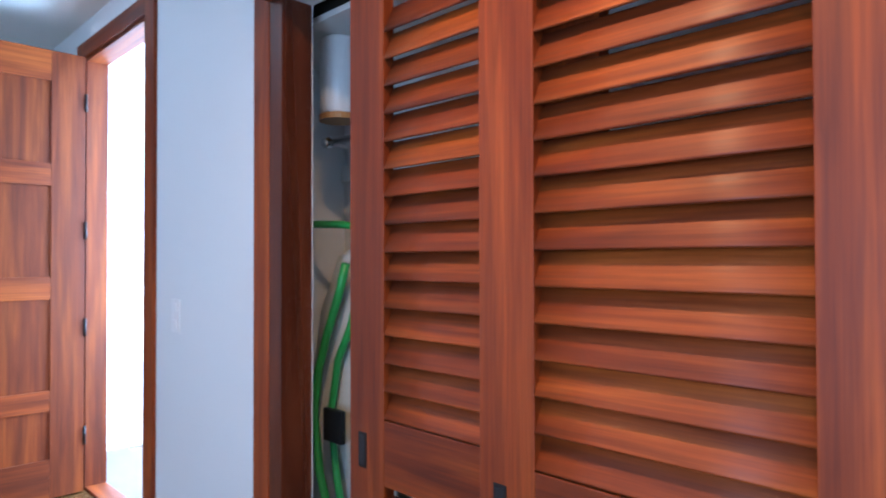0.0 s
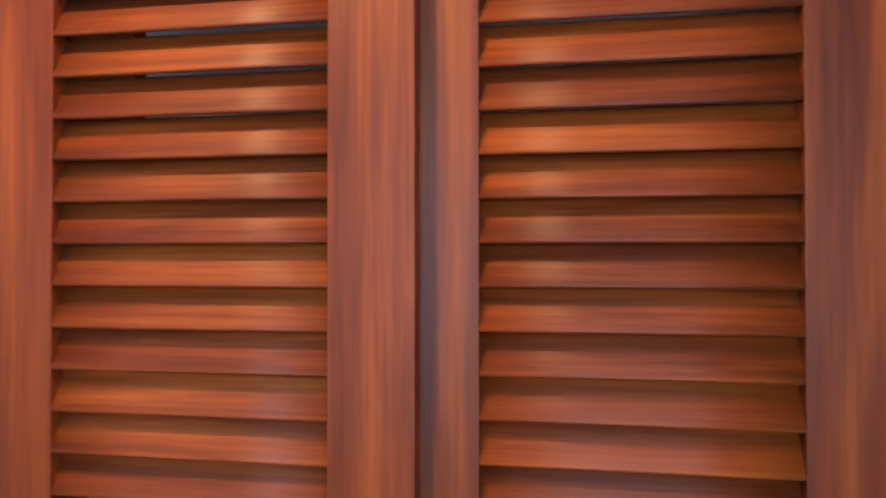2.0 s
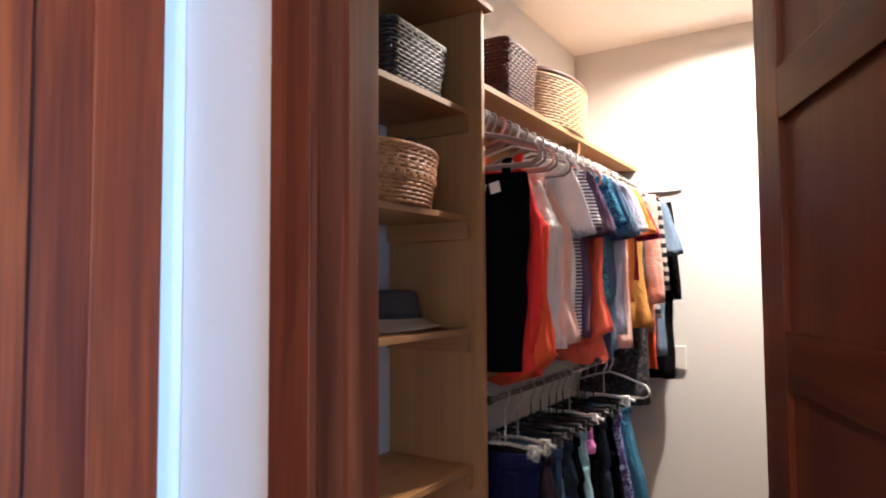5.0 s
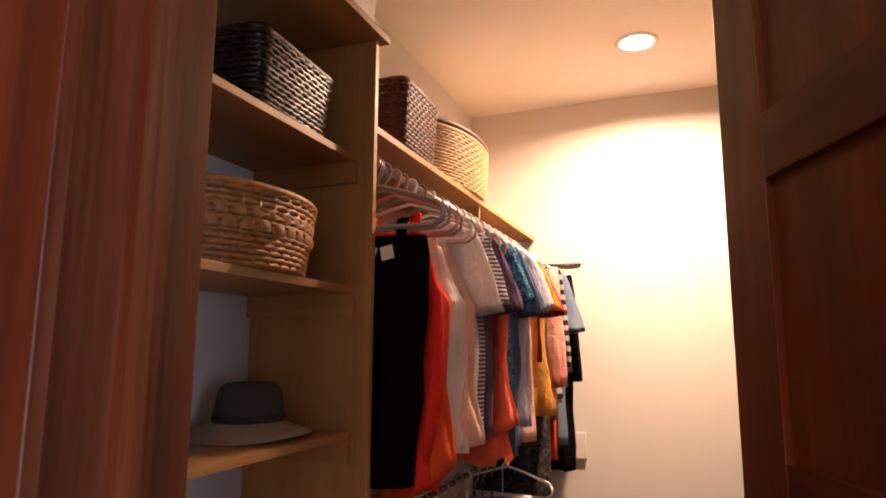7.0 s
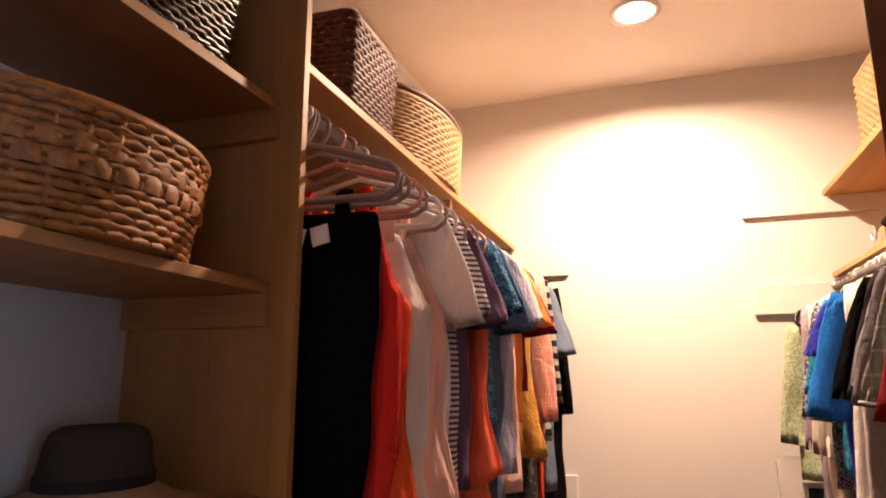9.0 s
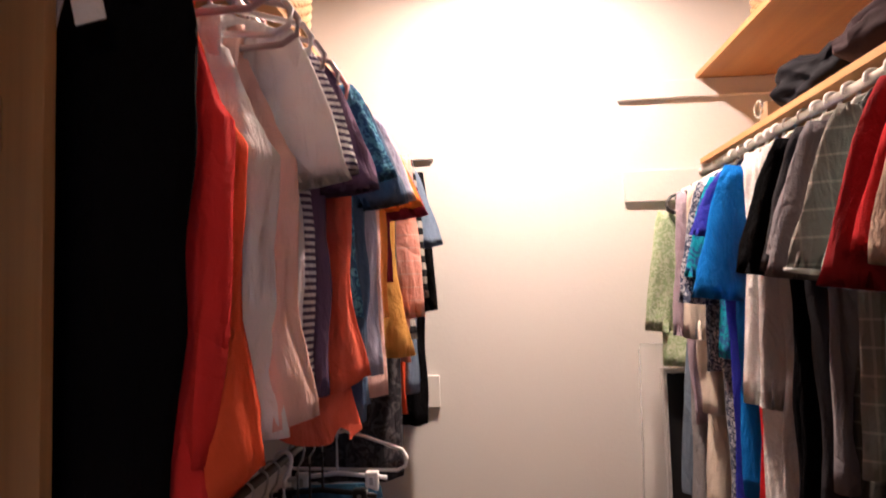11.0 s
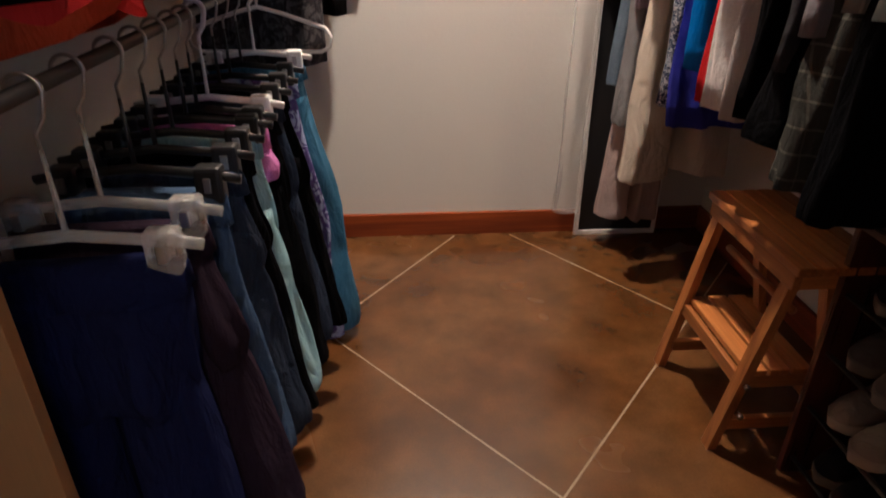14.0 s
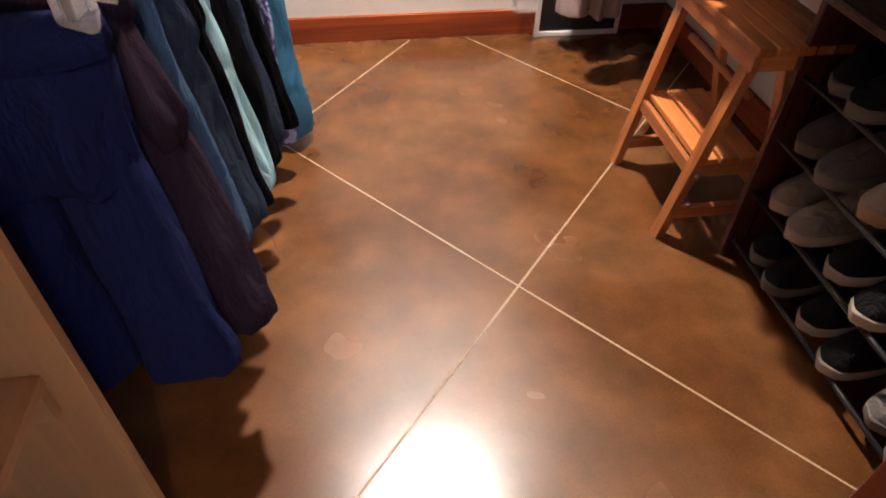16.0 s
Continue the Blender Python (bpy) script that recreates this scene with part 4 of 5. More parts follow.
navy = F("dark_navy_cord", (0.010, 0.013, 0.050))
plum = F("dark_plum_cloth", (0.022, 0.014, 0.024))
jean = F("mid_blue_denim", (0.035, 0.065, 0.13), "denim", (0.10, 0.15, 0.23))
darkjean = F("dark_denim", (0.018, 0.026, 0.045), "denim", (0.05, 0.06, 0.09))
aqua = F("aqua_cotton", (0.36, 0.58, 0.64))
pink = F("orchid_pink_cloth", (0.60, 0.20, 0.50))
tealshirt = F("teal_blue_denim", (0.035, 0.12, 0.22), "denim", (0.10, 0.23, 0.34))
rows_low = [
    ("trousers", "dark navy trousers on a clear clip hanger", navy, -2.29, 0.33, 0.150, CLEAR, dict(th=0.045, flare=1.1)),
    ("trousers", "dark plum trousers on a clip hanger", plum, -2.39, 0.31, 0.185, CLEAR, dict(th=0.048, flare=1.12, shift=-0.02)),
    ("jeans", "mid blue denim jeans", jean, -2.51, 0.38, 0.17, BLACK, dict(th=0.03)),
    ("jeans", "dark denim jeans", darkjean, -2.60, 0.36, 0.18, BLACK, dict(th=0.03)),
    ("trousers", "black trousers", black, -2.69, 0.34, 0.18, BLACK, dict(th=0.028)),
    ("capri_trousers", "aqua cropped trousers", aqua, -2.77, 0.30, 0.18, BLACK, dict(th=0.026)),
    ("skirt", "orchid pink skirt", pink, -2.84, 0.80, 0.14, BLACK, {}),
    ("trousers", "black trousers", black, -2.92, 0.28, 0.18, WHITEPL, dict(th=0.03)),
    ("jeans", "dark denim jeans", darkjean, -3.02, 0.26, 0.18, BLACK, dict(th=0.03)),
    ("trousers", "black trousers", black, -3.12, 0.24, 0.20, BLACK, dict(th=0.03)),
    ("skirt", "purple and blue printed skirt", F("purple_blue_print", (0.08, 0.06, 0.20), "leaf", (0.30, 0.35, 0.55), 0.05), -3.24, 0.12, 0.19, BLACK, dict(th=0.03)),
    ("shirt_dress", "teal blue denim shirt dress reaching the floor", tealshirt, -3.40, 0.05, 0.22, WHITEPL, dict(th=0.04, flare=1.05)),
]
for kind, label, cloth, y, hem, hw, hg, extra in rows_low:
    hanger(RB[0], y, RB[1], hg, random.uniform(-5, 5), clips=True, group="clip hangers", label="clip hanger on the lower rail")
    garment(kind, label if "hanger" in label else label + " on the lower rail", cloth, RB, y, hem, AISLE_L, hw, top=RB[1] - 0.205, sleeve="folded", group="clothes on the lower rail", fold=0.020, **extra)
hanger(RB[0], -3.50, RB[1], WHITEPL, random.uniform(-6, 6), label="empty hanger on the lower rail")


# ---------------------------------------------------------------- baskets
def weave_basket(name, label, outline, height, flare, rowh, mat, m, stakes=None, rim=0.009, liner=None, thick=0.45, open_top=True):
    """outline: points round the base; flare: how much wider the rim is than the base."""
    b = thing(name, label, "basket", m=m)
    n = len(outline)
    nrow = int(height / rowh)
    bm = bmesh.new()
    for r in range(nrow):
        z = rowh * (r + 0.5)
        k = 1 + (flare - 1) * z / height
        path = []
        for i, (px, py) in enumerate(outline):
            ln = math.hypot(px, py) or 1
            off = (0.0036 if (i + r) % 2 else -0.0034) * (rowh / 0.013) + 0.0012 * noise.noise((i * 0.7, r * 1.3, height))
            path.append((px * k * (1 + off / ln), py * k * (1 + off / ln), z + 0.0015 * noise.noise((i, r, 2.2))))
        tube(path, rowh * 0.56, 5, closed=True, bm=bm)
    for i in range(0, n, 2):
        px, py = outline[i]
        tube([(px * 0.995, py * 0.995, 0), (px * 0.995 * flare, py * 0.995 * flare, height)], rowh * 0.42, 5, bm=bm)
    part("weave", bm, mat, b, smooth=True)
    top = [(px * flare, py * flare, height) for px, py in outline]
    part("rim", tube(top, rim, 7, closed=True), mat, b, smooth=True)
    part("base", loft([[(px * 0.97, py * 0.97, 0.0) for px, py in outline], [(px * 0.97, py * 0.97, 0.008) for px, py in outline]]), mat, b)
    if liner:
        li = part("liner", loft([[(px * flare * s, py * flare * s, z + 0.004 * noise.noise((i * 0.8, z * 9, 1))) for i, (px, py) in enumerate(outline)] for s, z in ((1.06, height - 0.060), (1.115, height - 0.055), (1.115, height - 0.02), (1.06, height + 0.014), (0.95, height + 0.012), (0.90, 0.03))], (False, False)), liner, b, "white linen liner folded over the rim", True)
    return b


def rect_outline(a, b, step=0.016, r=0.02):
    pts = []
    for cx, cy, a0 in ((a / 2 - r, b / 2 - r, 0), (-a / 2 + r, b / 2 - r, 90), (-a / 2 + r, -b / 2 + r, 180), (a / 2 - r, -b / 2 + r, 270)):
        corner = [(cx + r * math.cos(radians(a0 + t)), cy + r * math.sin(radians(a0 + t))) for t in (0, 45, 90)]
        if pts:
            x0, y0 = pts[-1]
            x1, y1 = corner[0]
            k = max(1, int(math.hypot(x1 - x0, y1 - y0) / step))
            pts += [(x0 + (x1 - x0) * i / k, y0 + (y1 - y0) * i / k) for i in range(1, k)]
        pts += corner
    x0, y0 = pts[-1]
    x1, y1 = pts[0]
    k = max(1, int(math.hypot(x1 - x0, y1 - y0) / step))
    pts += [(x0 + (x1 - x0) * i / k, y0 + (y1 - y0) * i / k) for i in range(1, k)]
    return pts if len(pts) % 2 == 0 else pts[:-1]


def oval_outline(a, b, n=64):
    return [(a * math.cos(2 * math.pi * i / n), b * math.sin(2 * math.pi * i / n)) for i in range(n)]


DARKWICK = wicker("dark_brown_wicker", (0.007, 0.004, 0.003), (0.035, 0.02, 0.012), 0.3)
REDWICK = wicker("red_brown_wicker", (0.09, 0.022, 0.012), (0.28, 0.080, 0.038), 0.35)
BROWNWICK = wicker("chestnut_wicker", (0.045, 0.011, 0.007), (0.17, 0.045, 0.024), 0.5)
TANWICK = wicker("tan_wicker", (0.36, 0.22, 0.09), (0.62, 0.44, 0.22), 0.55)
HONEYWICK = wicker("honey_splint", (0.22, 0.080, 0.016), (0.50, 0.21, 0.050), 0.5)
PALEWICK = wicker("pale_wicker", (0.38, 0.18, 0.055), (0.62, 0.35, 0.13), 0.5)

weave_basket("wicker_basket", "dark brown rectangular wicker basket on the top tower shelf", rect_outline(0.26, 0.30), 0.165, 1.12, 0.0125, DARKWICK, pose(1.475, -1.845, 2.097, 0, 0, 3))
dk = thing("dark_pouch", "dark cloth pouch lying in a basket", "pouch")
part("pouch_body", loft([[(1.50 + r * 1.3 * math.cos(a * math.pi / 8), -1.93 + r * math.sin(a * math.pi / 8), z) for a in range(16)] for r, z in ((0.05, 2.107), (0.075, 2.2), (0.055, 2.285), (0.02, 2.30))]), FELTDARK, dk, smooth=True)
rb = weave_basket("splint_basket", "large round honey-coloured splint basket on the middle shelf", oval_outline(0.165, 0.225, 72), 0.165, 1.13, 0.0125, HONEYWICK, pose(1.475, -1.775, 1.727), rim=0.010)
for i in range(36):
    for j, z in enumerate((0.085, 0.112)):
        bm = bmesh.new()
        off = 0.5 * j * 2 * math.pi / 36
        a0, a1 = 2 * math.pi * i / 36 + off, 2 * math.pi * (i + 0.78) / 36 + off
        q = [(0.167 * 1.085 * math.cos(a), 0.227 * 1.085 * math.sin(a)) for a in (a0, (a0 + a1) / 2, a1)]
        rows_ = [[(x * k, y * k, z + dz) for (x, y), k in zip(q, (1.0, 1.03, 1.0))] for dz in (-0.013, 0.0, 0.013)]
        vs = [[bm.verts.new((p[0] * (1.02 if r == 1 else 1), p[1] * (1.02 if r == 1 else 1), p[2])) for p in row] for r, row in enumerate(rows_)]
        for r in range(2):
            for c in range(2):
                bm.faces.new((vs[r][c], vs[r][c + 1], vs[r + 1][c + 1], vs[r + 1][c]))
        part("splint", bm, HONEYWICK, rb, smooth=True)
part("handle", tube([(0.06 * math.cos(a), -0.22, 0.165 + 0.09 * math.sin(a)) for a in [math.pi * k / 10 for k in range(11)]], 0.006, 6), BROWNWICK, rb, "bent wooden handle", True)
weave_basket("wicker_basket", "tall red-brown wicker basket on the middle shelf", rect_outline(0.25, 0.22), 0.20, 1.15, 0.0130, REDWICK, pose(1.47, -1.372, 1.727, 0, 0, -4))
lb = weave_basket("lined_basket", "pale wicker basket with white linen liner and bow", rect_outline(0.22, 0.24), 0.19, 1.12, 0.0140, PALEWICK, pose(1.50, -1.44, 1.345, 0, 0, 2), liner=LINEN)
part("bow", tube([(-0.135, -0.02, 0.16), (-0.142, -0.05, 0.13), (-0.142, -0.035, 0.07)], [0.011, 0.012, 0.008], 6, flat=0.4), LINEN, lb, "white linen bow", True)
part("bow", tube([(-0.135, -0.02, 0.16), (-0.142, 0.03, 0.13), (-0.143, 0.045, 0.06)], [0.011, 0.012, 0.008], 6, flat=0.4), LINEN, lb, "white linen bow", True)
part("bow", tube([(-0.140, -0.05, 0.135), (-0.145, -0.08, 0.155), (-0.142, -0.025, 0.165), (-0.145, 0.03, 0.165), (-0.142, 0.0, 0.14)], 0.010, 6, flat=0.5), LINEN, lb, "white linen bow", True)
weave_basket("wicker_basket", "chestnut brown square wicker basket on the long shelf", rect_outline(0.27, 0.28), 0.21, 1.10, 0.0140, BROWNWICK, pose(1.425, -2.48, 2.19, 0, 0, 2))
tb = weave_basket("wicker_hamper", "tan oval wicker hamper with rounded end on the long shelf", oval_outline(0.165, 0.34, 84), 0.215, 1.06, 0.0130, TANWICK, pose(1.44, -3.07, 2.19))
part("edge_band", tube([(0.165 * 1.06 * math.cos(a), 0.34 * 1.06 * math.sin(a), 0.235) for a in [math.pi * (0.5 + k / 24) for k in range(25)]], 0.010, 7), BROWNWICK, tb, "dark bound edge", True)

# white storage box on the tower top
wbx = thing("storage_box", "white plastic storage box on top of the shelf tower", "storage box", m=pose(1.45, -2.0, 2.461))
part("tub", loft([[(sx * (0.15 + 0.012 * k), sy * (0.16 + 0.012 * k), 0.16 * k) for sx, sy in ((-1, -1), (1, -1), (1, 1), (-1, 1))] for k in (0, 1)]), WHITEPL, wbx)
part("lid", box(-0.172, 0.172, -0.182, 0.182, 0.16, 0.185, 0.004), WHITEPL, wbx)

# felt hat
hat = thing("felt_hat", "taupe felt brimmed hat with dark band on a shelf", "hat", m=pose(1.50, -1.945, 1.345, 0, 0, 20) @ Matrix.Scale(0.88, 4))
def disc_ring(r, z, oval=1.0, wave=0.0, n=44):
    return [(r * math.cos(a), r * oval * math.sin(a), max(0.003, z + wave * math.cos(2 * a + 0.6))) for a in [2 * math.pi * k / n for k in range(n)]]


part("brim", loft([disc_ring(r, z, 1.08, wv) for r, z, wv in ((0.080, 0.030, 0), (0.120, 0.012, 0.004), (0.168, 0.002, 0.008), (0.176, 0.006, 0.010), (0.174, 0.011, 0.010), (0.130, 0.026, 0.005), (0.098, 0.044, 0), (0.092, 0.052, 0))], (False, False)), FELT, hat, "taupe felt brim", smooth=True)
part("crown", loft([disc_ring(r, z, 1.12) for r, z in ((0.096, 0.035), (0.093, 0.075), (0.088, 0.115), (0.080, 0.136), (0.062, 0.147), (0.035, 0.146), (0.012, 0.143))], (False, True)), plain("charcoal_hat_felt", (0.055, 0.044, 0.036), 0.95, bump=0.4, scale=600, vary=0.2), hat, "charcoal felt crown", smooth=True)
part("band", loft([disc_ring(r, z, 1.12) for r, z in ((0.0985, 0.044), (0.0975, 0.064))], (False, False)), FELTDARK, hat, "dark hat band", smooth=True)

# ---------------------------------------------------------------- things on the right shelves
bx = weave_basket("woven_box", "tan woven storage box on the high side shelf", rect_outline(0.30, 0.36, 0.02), 0.26, 1.0, 0.014, wicker("seagrass", (0.26, 0.15, 0.06), (0.42, 0.27, 0.13)), pose(-0.25, -3.45, 2.342))


def bundle(name, label, cat, x, y, z, rx, ry, h, mat, seed):
    t = thing(name, label, cat, m=pose(x, y, z))
    rings = []
    for i in range(17):
        f = i / 16
        s = math.sin(math.pi * (0.12 + 0.80 * f)) ** 0.5
        rings.append([(rx * s * math.cos(a) * (1 + 0.45 * noise.noise((math.cos(a) * 1.7, math.sin(a) * 1.7 + seed, f * 3)) + 0.22 * noise.noise((math.cos(a) * 5, math.sin(a) * 5 + seed, f * 7))), ry * s * math.sin(a) * (1 + 0.40 * noise.noise((math.cos(a) * 2, seed, f * 4 + math.sin(a)))), h * f * (1 + 0.35 * noise.noise((math.cos(a) * 1.5 + seed, math.sin(a) * 1.5, 0.4)))) for a in [2 * math.pi * k / 48 for k in range(48)]])
    part("cloth", loft(rings), mat, t, smooth=True)
    return t


NAVYBAG = plain("navy_bag_cloth", (0.008, 0.008, 0.012), 0.8, bump=0.9, scale=40, spec=0.15)
bg = bundle("shoulder_bag", "soft dark navy shoulder bag on the side shelf", "bag", -0.20, -3.42, 1.986, 0.11, 0.14, 0.15, NAVYBAG, 2.0)
part("strap_ring", tube([(0.128, -0.13 + 0.028 * math.cos(a), 0.035 + 0.026 * math.sin(a)) for a in [2 * math.pi * k / 16 for k in range(16)]], 0.0045, 8, closed=True), CHROME, bg, "chrome strap ring", True)
b2 = bundle("shoulder_bag", "dark purple-grey soft bag on the side shelf", "bag", -0.22, -3.05, 1.986, 0.12, 0.15, 0.17, plain("plum_bag_cloth", (0.022, 0.011, 0.014), 0.8, bump=0.9, scale=40, spec=0.15), 5.0)
bundle("shoulder_bag", "black bag on the side shelf", "bag", -0.22, -2.68, 1.986, 0.12, 0.15, 0.17, NAVYBAG, 7.7)
bundle("folded_cloth", "tan cloth bundle on the side shelf", "cloth", -0.30, -3.70, 1.986, 0.10, 0.09, 0.10, plain("tan_canvas", (0.25, 0.16, 0.09), 0.9, bump=0.4), 3.1)
jar = thing("small_box", "small tan box on the side shelf", "box")
part("carton", box(-0.20, -0.12, -3.66, -3.60, 1.986, 2.06, 0.003), plain("tan_card", (0.30, 0.20, 0.11), 0.8), jar)

# ---------------------------------------------------------------- wooden step stool
stool = thing("step_stool", "honey-coloured wooden folding step stool with slatted top", "step stool")
H = 0.60


def leg(p0, p1, w, t, mat=None):
    """A flat bar from p0 to p1: w wide in y, t thick in x."""
    a, b = Vector(p0), Vector(p1)
    return loft([[(p.x + sx * t / 2, p.y + sy * w / 2, p.z) for sx, sy in ((-1, -1), (1, -1), (1, 1), (-1, 1))] for p in (a, b)])


def rung(x0, x1, y0, y1, z0, z1):
    return box(x0, x1, y0, y1, z0, z1, 0.003)


# front frame leans back from the aisle to the top
YN, YF = -2.775, -3.125
for y in (YN, YF):
    part("front_leg", leg((0.085, y - (0.055 if y == YN else -0.0) + (0.0 if y == YN else -0.06), 0.0), (0.02, y, H - 0.02), 0.036, 0.024), OAK["z"], stool)
for y in (YN - 0.045, YF - 0.005):
    part("rear_leg", leg((-0.215, y, 0.0), (-0.075, y + 0.01, H - 0.03), 0.034, 0.022), OAK["z"], stool)
n = 5
for k in range(n):
    x0 = -0.165 + k * 0.044
    part("top_slat", box(x0, x0 + 0.041, -3.165, -2.725, H - 0.022, H, 0.004), OAK["y"], stool)
part("top_rail", rung(0.028, 0.046, -3.15, -2.74, H - 0.065, H - 0.0225), OAK["y"], stool)
part("top_rail", rung(-0.165, 0.028, -2.765, -2.745, H - 0.065, H - 0.0225), OAK["x"], stool)
part("top_rail", rung(-0.165, 0.028, -3.15, -3.13, H - 0.065, H - 0.0225), OAK["x"], stool)
part("stretcher", tube([(-0.01, -2.79, H - 0.15), (-0.01, -3.11, H - 0.15)], 0.010, 10), OAK["y"], stool, smooth=True)
for k in range(3):
    x0 = -0.115 + k * 0.058
    part("step_slat", box(x0, x0 + 0.050, -3.15, -2.80, 0.252, 0.270, 0.003), OAK["y"], stool)
part("step_rail", rung(0.050, 0.066, -3.17, -2.80, 0.21, 0.248), OAK["y"], stool)
for y in (-2.815, -3.155):
    part("step_bearer", rung(-0.16, 0.05, y - 0.009, y + 0.009, 0.212, 0.250), OAK["x"], stool)
    part("low_stretcher", rung(-0.19, 0.07, y - 0.009, y + 0.009, 0.075, 0.110), OAK["x"], stool)
part("low_rail", rung(-0.20, -0.182, -3.14, -2.83, 0.10, 0.135), OAK["y"], stool)
for y, z in ((-2.80, 0.235), (-2.795, 0.145)):
    part("bolt", tube([(0.055, y + 0.008, z), (0.055, y + 0.022, z)], 0.008, 10), CHROME, stool, "steel bolt head", True)

# ---------------------------------------------------------------- white wire frame by the end wall
fr2 = thing("mirror_frame", "slim white metal frame leaning by the end wall", "metal frame")
part("frame_bar", box(0.112, 0.130, -4.125, -4.105, 0.0, 1.14, 0.003), WHITEPL, fr2)
part("frame_bar", box(-0.236, -0.218, -4.125, -4.105, 0.0, 1.14, 0.003), WHITEPL, fr2)
part("frame_bar", box(-0.218, 0.112, -4.124, -4.106, 0.0, 0.022, 0.003), WHITEPL, fr2)
part("frame_bar", box(-0.218, 0.112, -4.124, -4.106, 1.118, 1.14, 0.003), WHITEPL, fr2)
part("glass", box(-0.218, 0.112, -4.118, -4.112, 0.022, 1.118), BLACK, fr2, "dark panel in the frame")
gb = thing("garment_bag", "clear plastic garment bag hung by the end wall", "garment bag")
part("film", loft(cloth_rings(4.4, smooth_levels([(1.24, 0.045, 0.014, 0.0), (0.9, 0.05, 0.018, 0.0), (0.5, 0.05, 0.020, 0.005), (0.13, 0.055, 0.022, 0.010)], 5), fold=0.008), (True, True)), FILM, gb, smooth=True)
part("seam", tube([(0.048, 0.0, 1.22), (0.054, 0.0, 0.7), (0.062, 0.0, 0.15)], 0.003, 6), CLEAR, gb, "welded side seam", True)
gb.matrix_world = pose(0.175, -4.075, 0, 0, 0, 4)

# ---------------------------------------------------------------- shoe rack with shoes
RX0, RX1, RY0, RY1 = -0.40, -0.055, -2.735, -1.93
rack = thing("shoe_rack", "dark mahogany shoe rack filled with sneakers", "shoe rack")
for y in (RY0, RY1):
    part("side_panel", box(RX0, RX1, y - 0.009, y + 0.009, 0.0, 0.69, 0.002), RACK["z"], rack)
LEV = (0.055, 0.215, 0.375, 0.530)
for z in LEV:
    for x, dz in ((RX1 - 0.02, 0.0), (RX1 - 0.14, 0.015), (RX1 - 0.26, 0.035)):
        part("rack_bar", tube([(x, RY0 + 0.009, z + dz), (x, RY1 - 0.009, z + dz)], 0.006, 10), BLACK, rack, smooth=True)
part("top_board", box(RX0, RX1, RY0 - 0.012, RY1 + 0.012, 0.69, 0.708, 0.002), RACK["y"], rack)


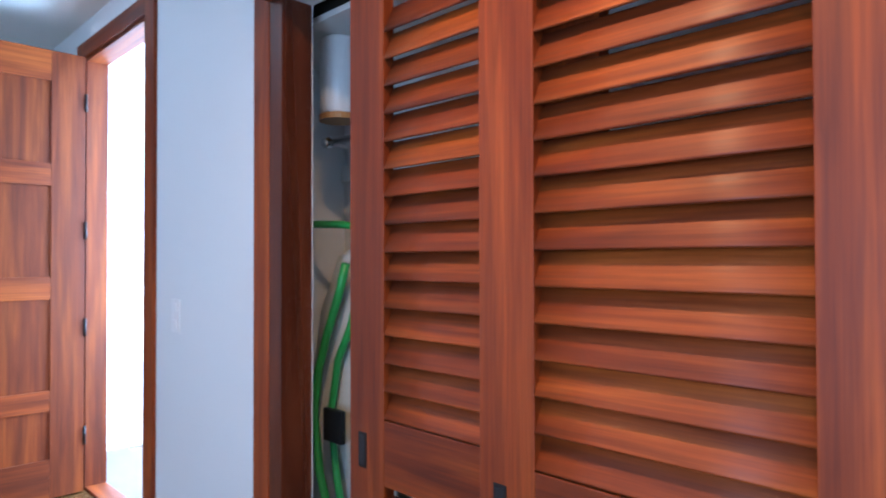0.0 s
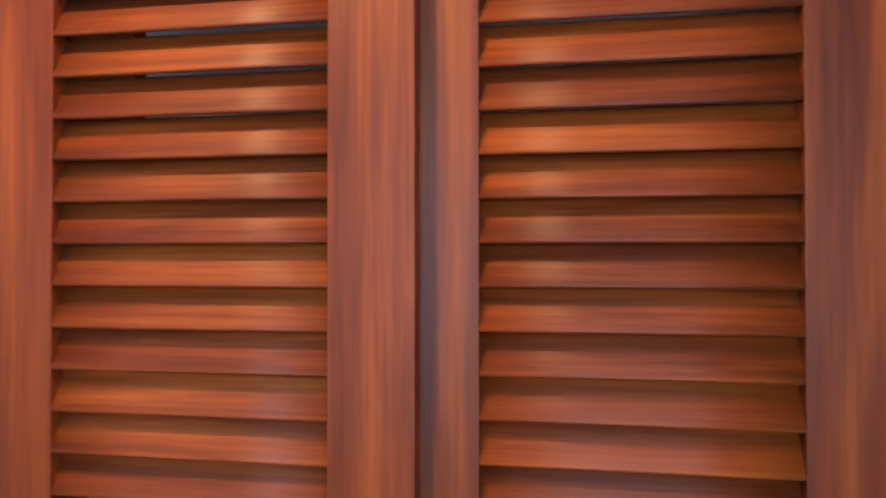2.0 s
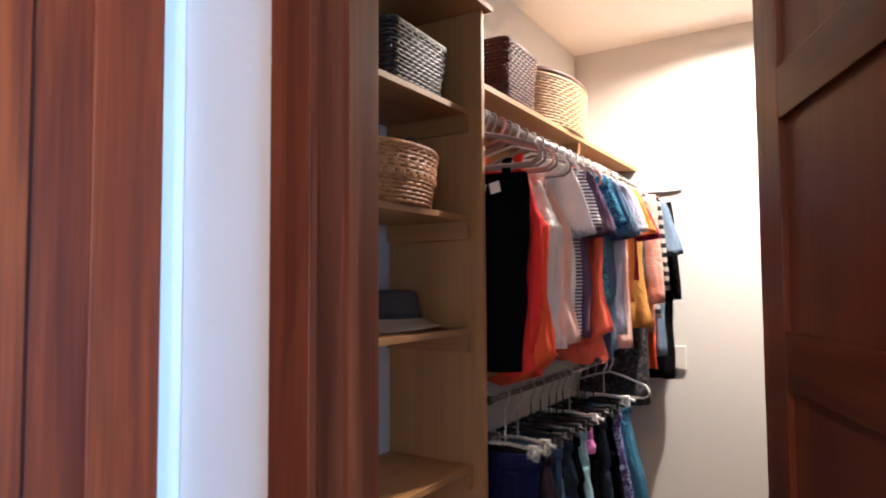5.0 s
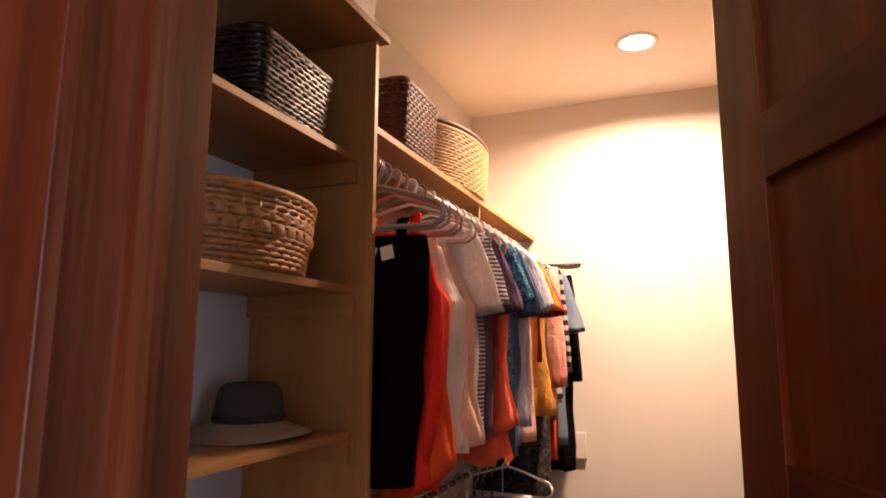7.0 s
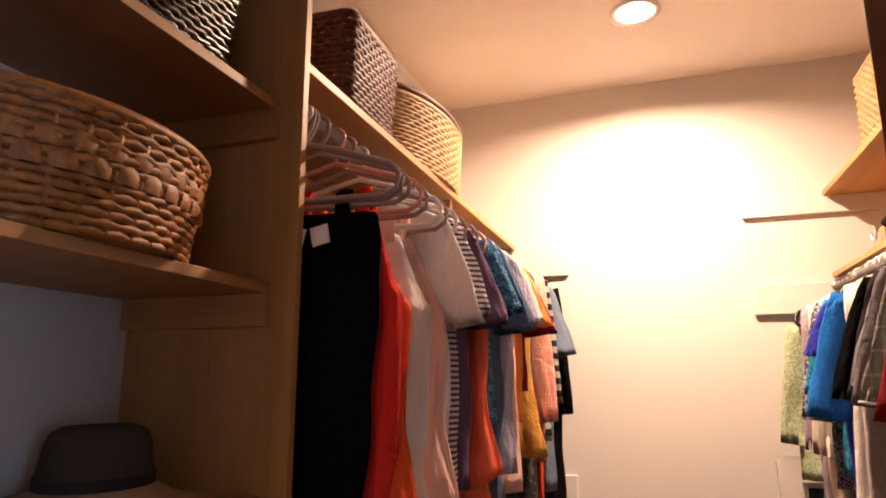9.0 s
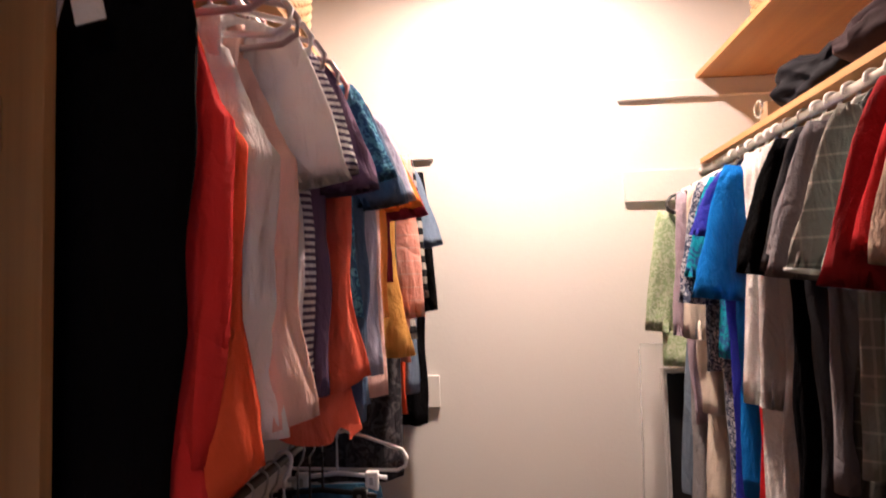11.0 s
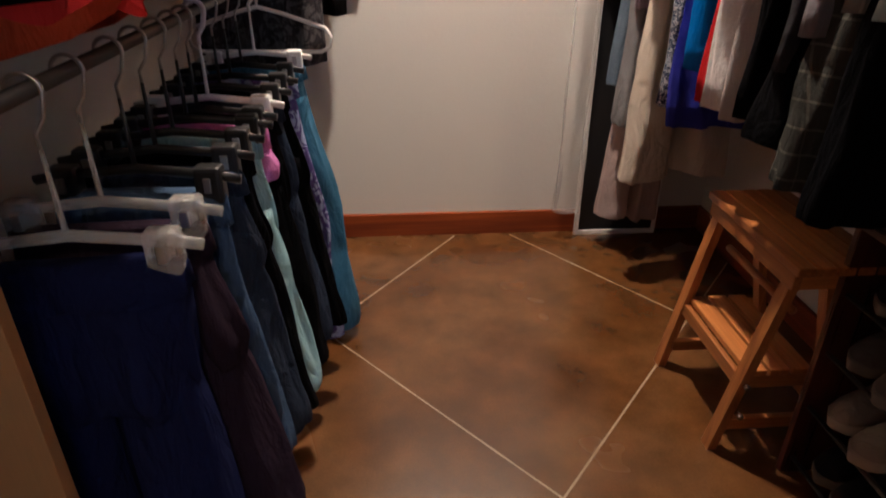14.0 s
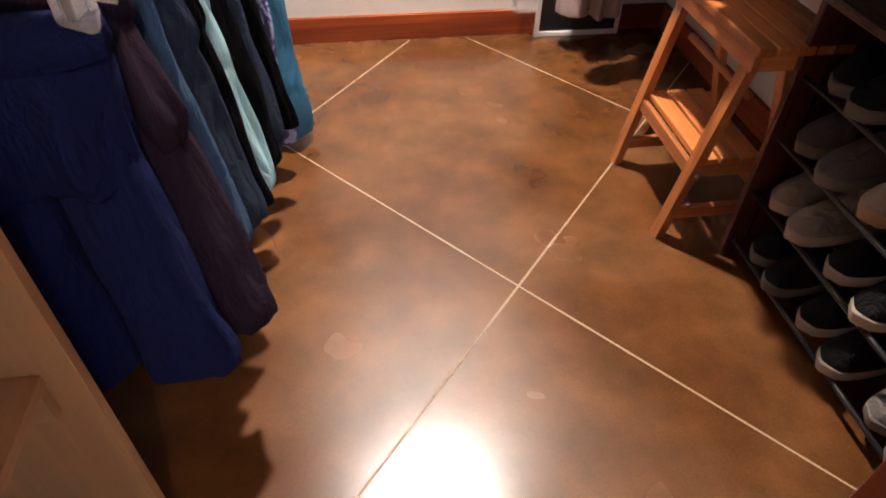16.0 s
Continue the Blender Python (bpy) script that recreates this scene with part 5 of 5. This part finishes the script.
def shoe(label, upper, sole, m, lace=None, L=0.285, W=0.10):
    s = thing("sneaker", label, "shoe", "shoes on the rack", m)
    n = 14

    def width(f):
        return W / 2 * (0.66 + 0.34 * math.sin(math.pi * (0.10 + 0.78 * f)) - 0.10 * math.exp(-((f - 0.42) / 0.14) ** 2)) * (math.sqrt(max(0.02, 1 - ((f - 0.5) / 0.5) ** 8)))

    base = []
    for z, k in ((0, 0.93), (0.004, 0.98), (0.024, 1.0), (0.030, 0.96)):
        ring = []
        for i in range(n + 1):
            f = i / n
            ring.append((L * (f - 0.5), width(f) * k, z + 0.016 * max(0, f - 0.75) ** 2 * 16 * 0.4))
        for i in range(n, -1, -1):
            f = i / n
            ring.append((L * (f - 0.5), -width(f) * k, z + 0.016 * max(0, f - 0.75) ** 2 * 16 * 0.4))
        base.append(ring)
    part("sole", loft(base), sole, s, "thick rubber sole", True)
    rings = []
    for i in range(n + 1):
        f = i / n
        w = width(f) * 0.95
        top = 0.100 if f < 0.12 else 0.090 - 0.004 * math.sin(f * 20) if f < 0.34 else 0.108 - 0.052 * ((f - 0.34) / 0.66) ** 1.25
        if f > 0.85:
            top -= 0.024 * ((f - 0.85) / 0.15) ** 2
        ring = []
        for k in range(13):
            a = math.pi * k / 12
            ring.append((L * 0.985 * (f - 0.5), w * math.cos(a) * (1.02 - 0.22 * math.sin(a) ** 3), 0.026 + (top - 0.026) * math.sin(a) ** 0.8))
        rings.append(ring + [(L * 0.985 * (f - 0.5), 0, 0.02)])
    up = part("upper", loft(rings), upper, s, smooth=True)
    part("opening", loft([[(-0.073 + 0.048 * math.cos(a) * q, 0.024 * math.sin(a) * q, z + 0.004 * math.cos(a)) for a in [2 * math.pi * k / 18 for k in range(18)]] for q, z in ((1.0, 0.094), (0.92, 0.101), (0.75, 0.099), (0.6, 0.090))]), FELTDARK, s, "padded collar opening", True)
    for k in range(4):
        x = -0.012 + 0.020 * k
        zz = 0.104 - 0.017 * k
        part("lace", tube([(x, -0.021, zz - 0.008), (x + 0.003, 0, zz + 0.004), (x, 0.021, zz - 0.008)], 0.0032, 5), lace or sole, s)
    return s


sh_black = F("black_shoe_mesh", (0.014, 0.014, 0.016), rough=0.7)
sh_grey = F("grey_shoe_mesh", (0.11, 0.10, 0.095), rough=0.75)
sh_light = F("light_grey_suede", (0.33, 0.29, 0.24), rough=0.85)
sh_brown = F("brown_suede", (0.13, 0.075, 0.045), rough=0.85)
sole_grey = plain("grey_rubber_sole", (0.15, 0.135, 0.115), 0.7, bump=0.2)
sole_tan = plain("tan_rubber_sole", (0.40, 0.27, 0.16), 0.7, bump=0.2)
PAIRS = [
    # level, y, upper, sole, label
    (0, -2.60, sh_black, sole_grey, "black sneaker with grey sole on the rack"),
    (0, -2.36, sh_black, RUBBER, "black sneaker with white stripe on the rack"),
    (0, -2.12, sh_grey, sole_grey, "grey sneaker on the rack"),
    (1, -2.60, sh_light, RUBBER, "light grey suede sneaker on the rack"),
    (1, -2.36, sh_black, RUBBER, "black sneaker with off-white sole on the rack"),
    (1, -2.12, sh_brown, sole_tan, "brown suede shoe on the rack"),
    (2, -2.60, sh_grey, sole_grey, "grey mesh sneaker on the rack"),
    (2, -2.36, sh_light, sole_tan, "pale sneaker with tan sole on the rack"),
    (2, -2.12, sh_black, sole_grey, "black sneaker on the rack"),
    (3, -2.60, sh_black, sole_grey, "black running shoe on the rack"),
    (3, -2.36, sh_grey, sole_grey, "grey running shoe on the rack"),
    (3, -2.12, sh_black, sole_grey, "black running shoe on the rack"),
]
for lv, y, upc, sol, lab in PAIRS:
    for k, dy in enumerate((-0.056, 0.056)):
        z = LEV[lv] + 0.0065
        first = pose(-0.215 + 0.02 * k, y + dy, z + 0.020, 0, 9.5, random.uniform(-5, 5) + (0 if (lv + k) % 3 else 4))
        shoe(lab, upc, sol, first)
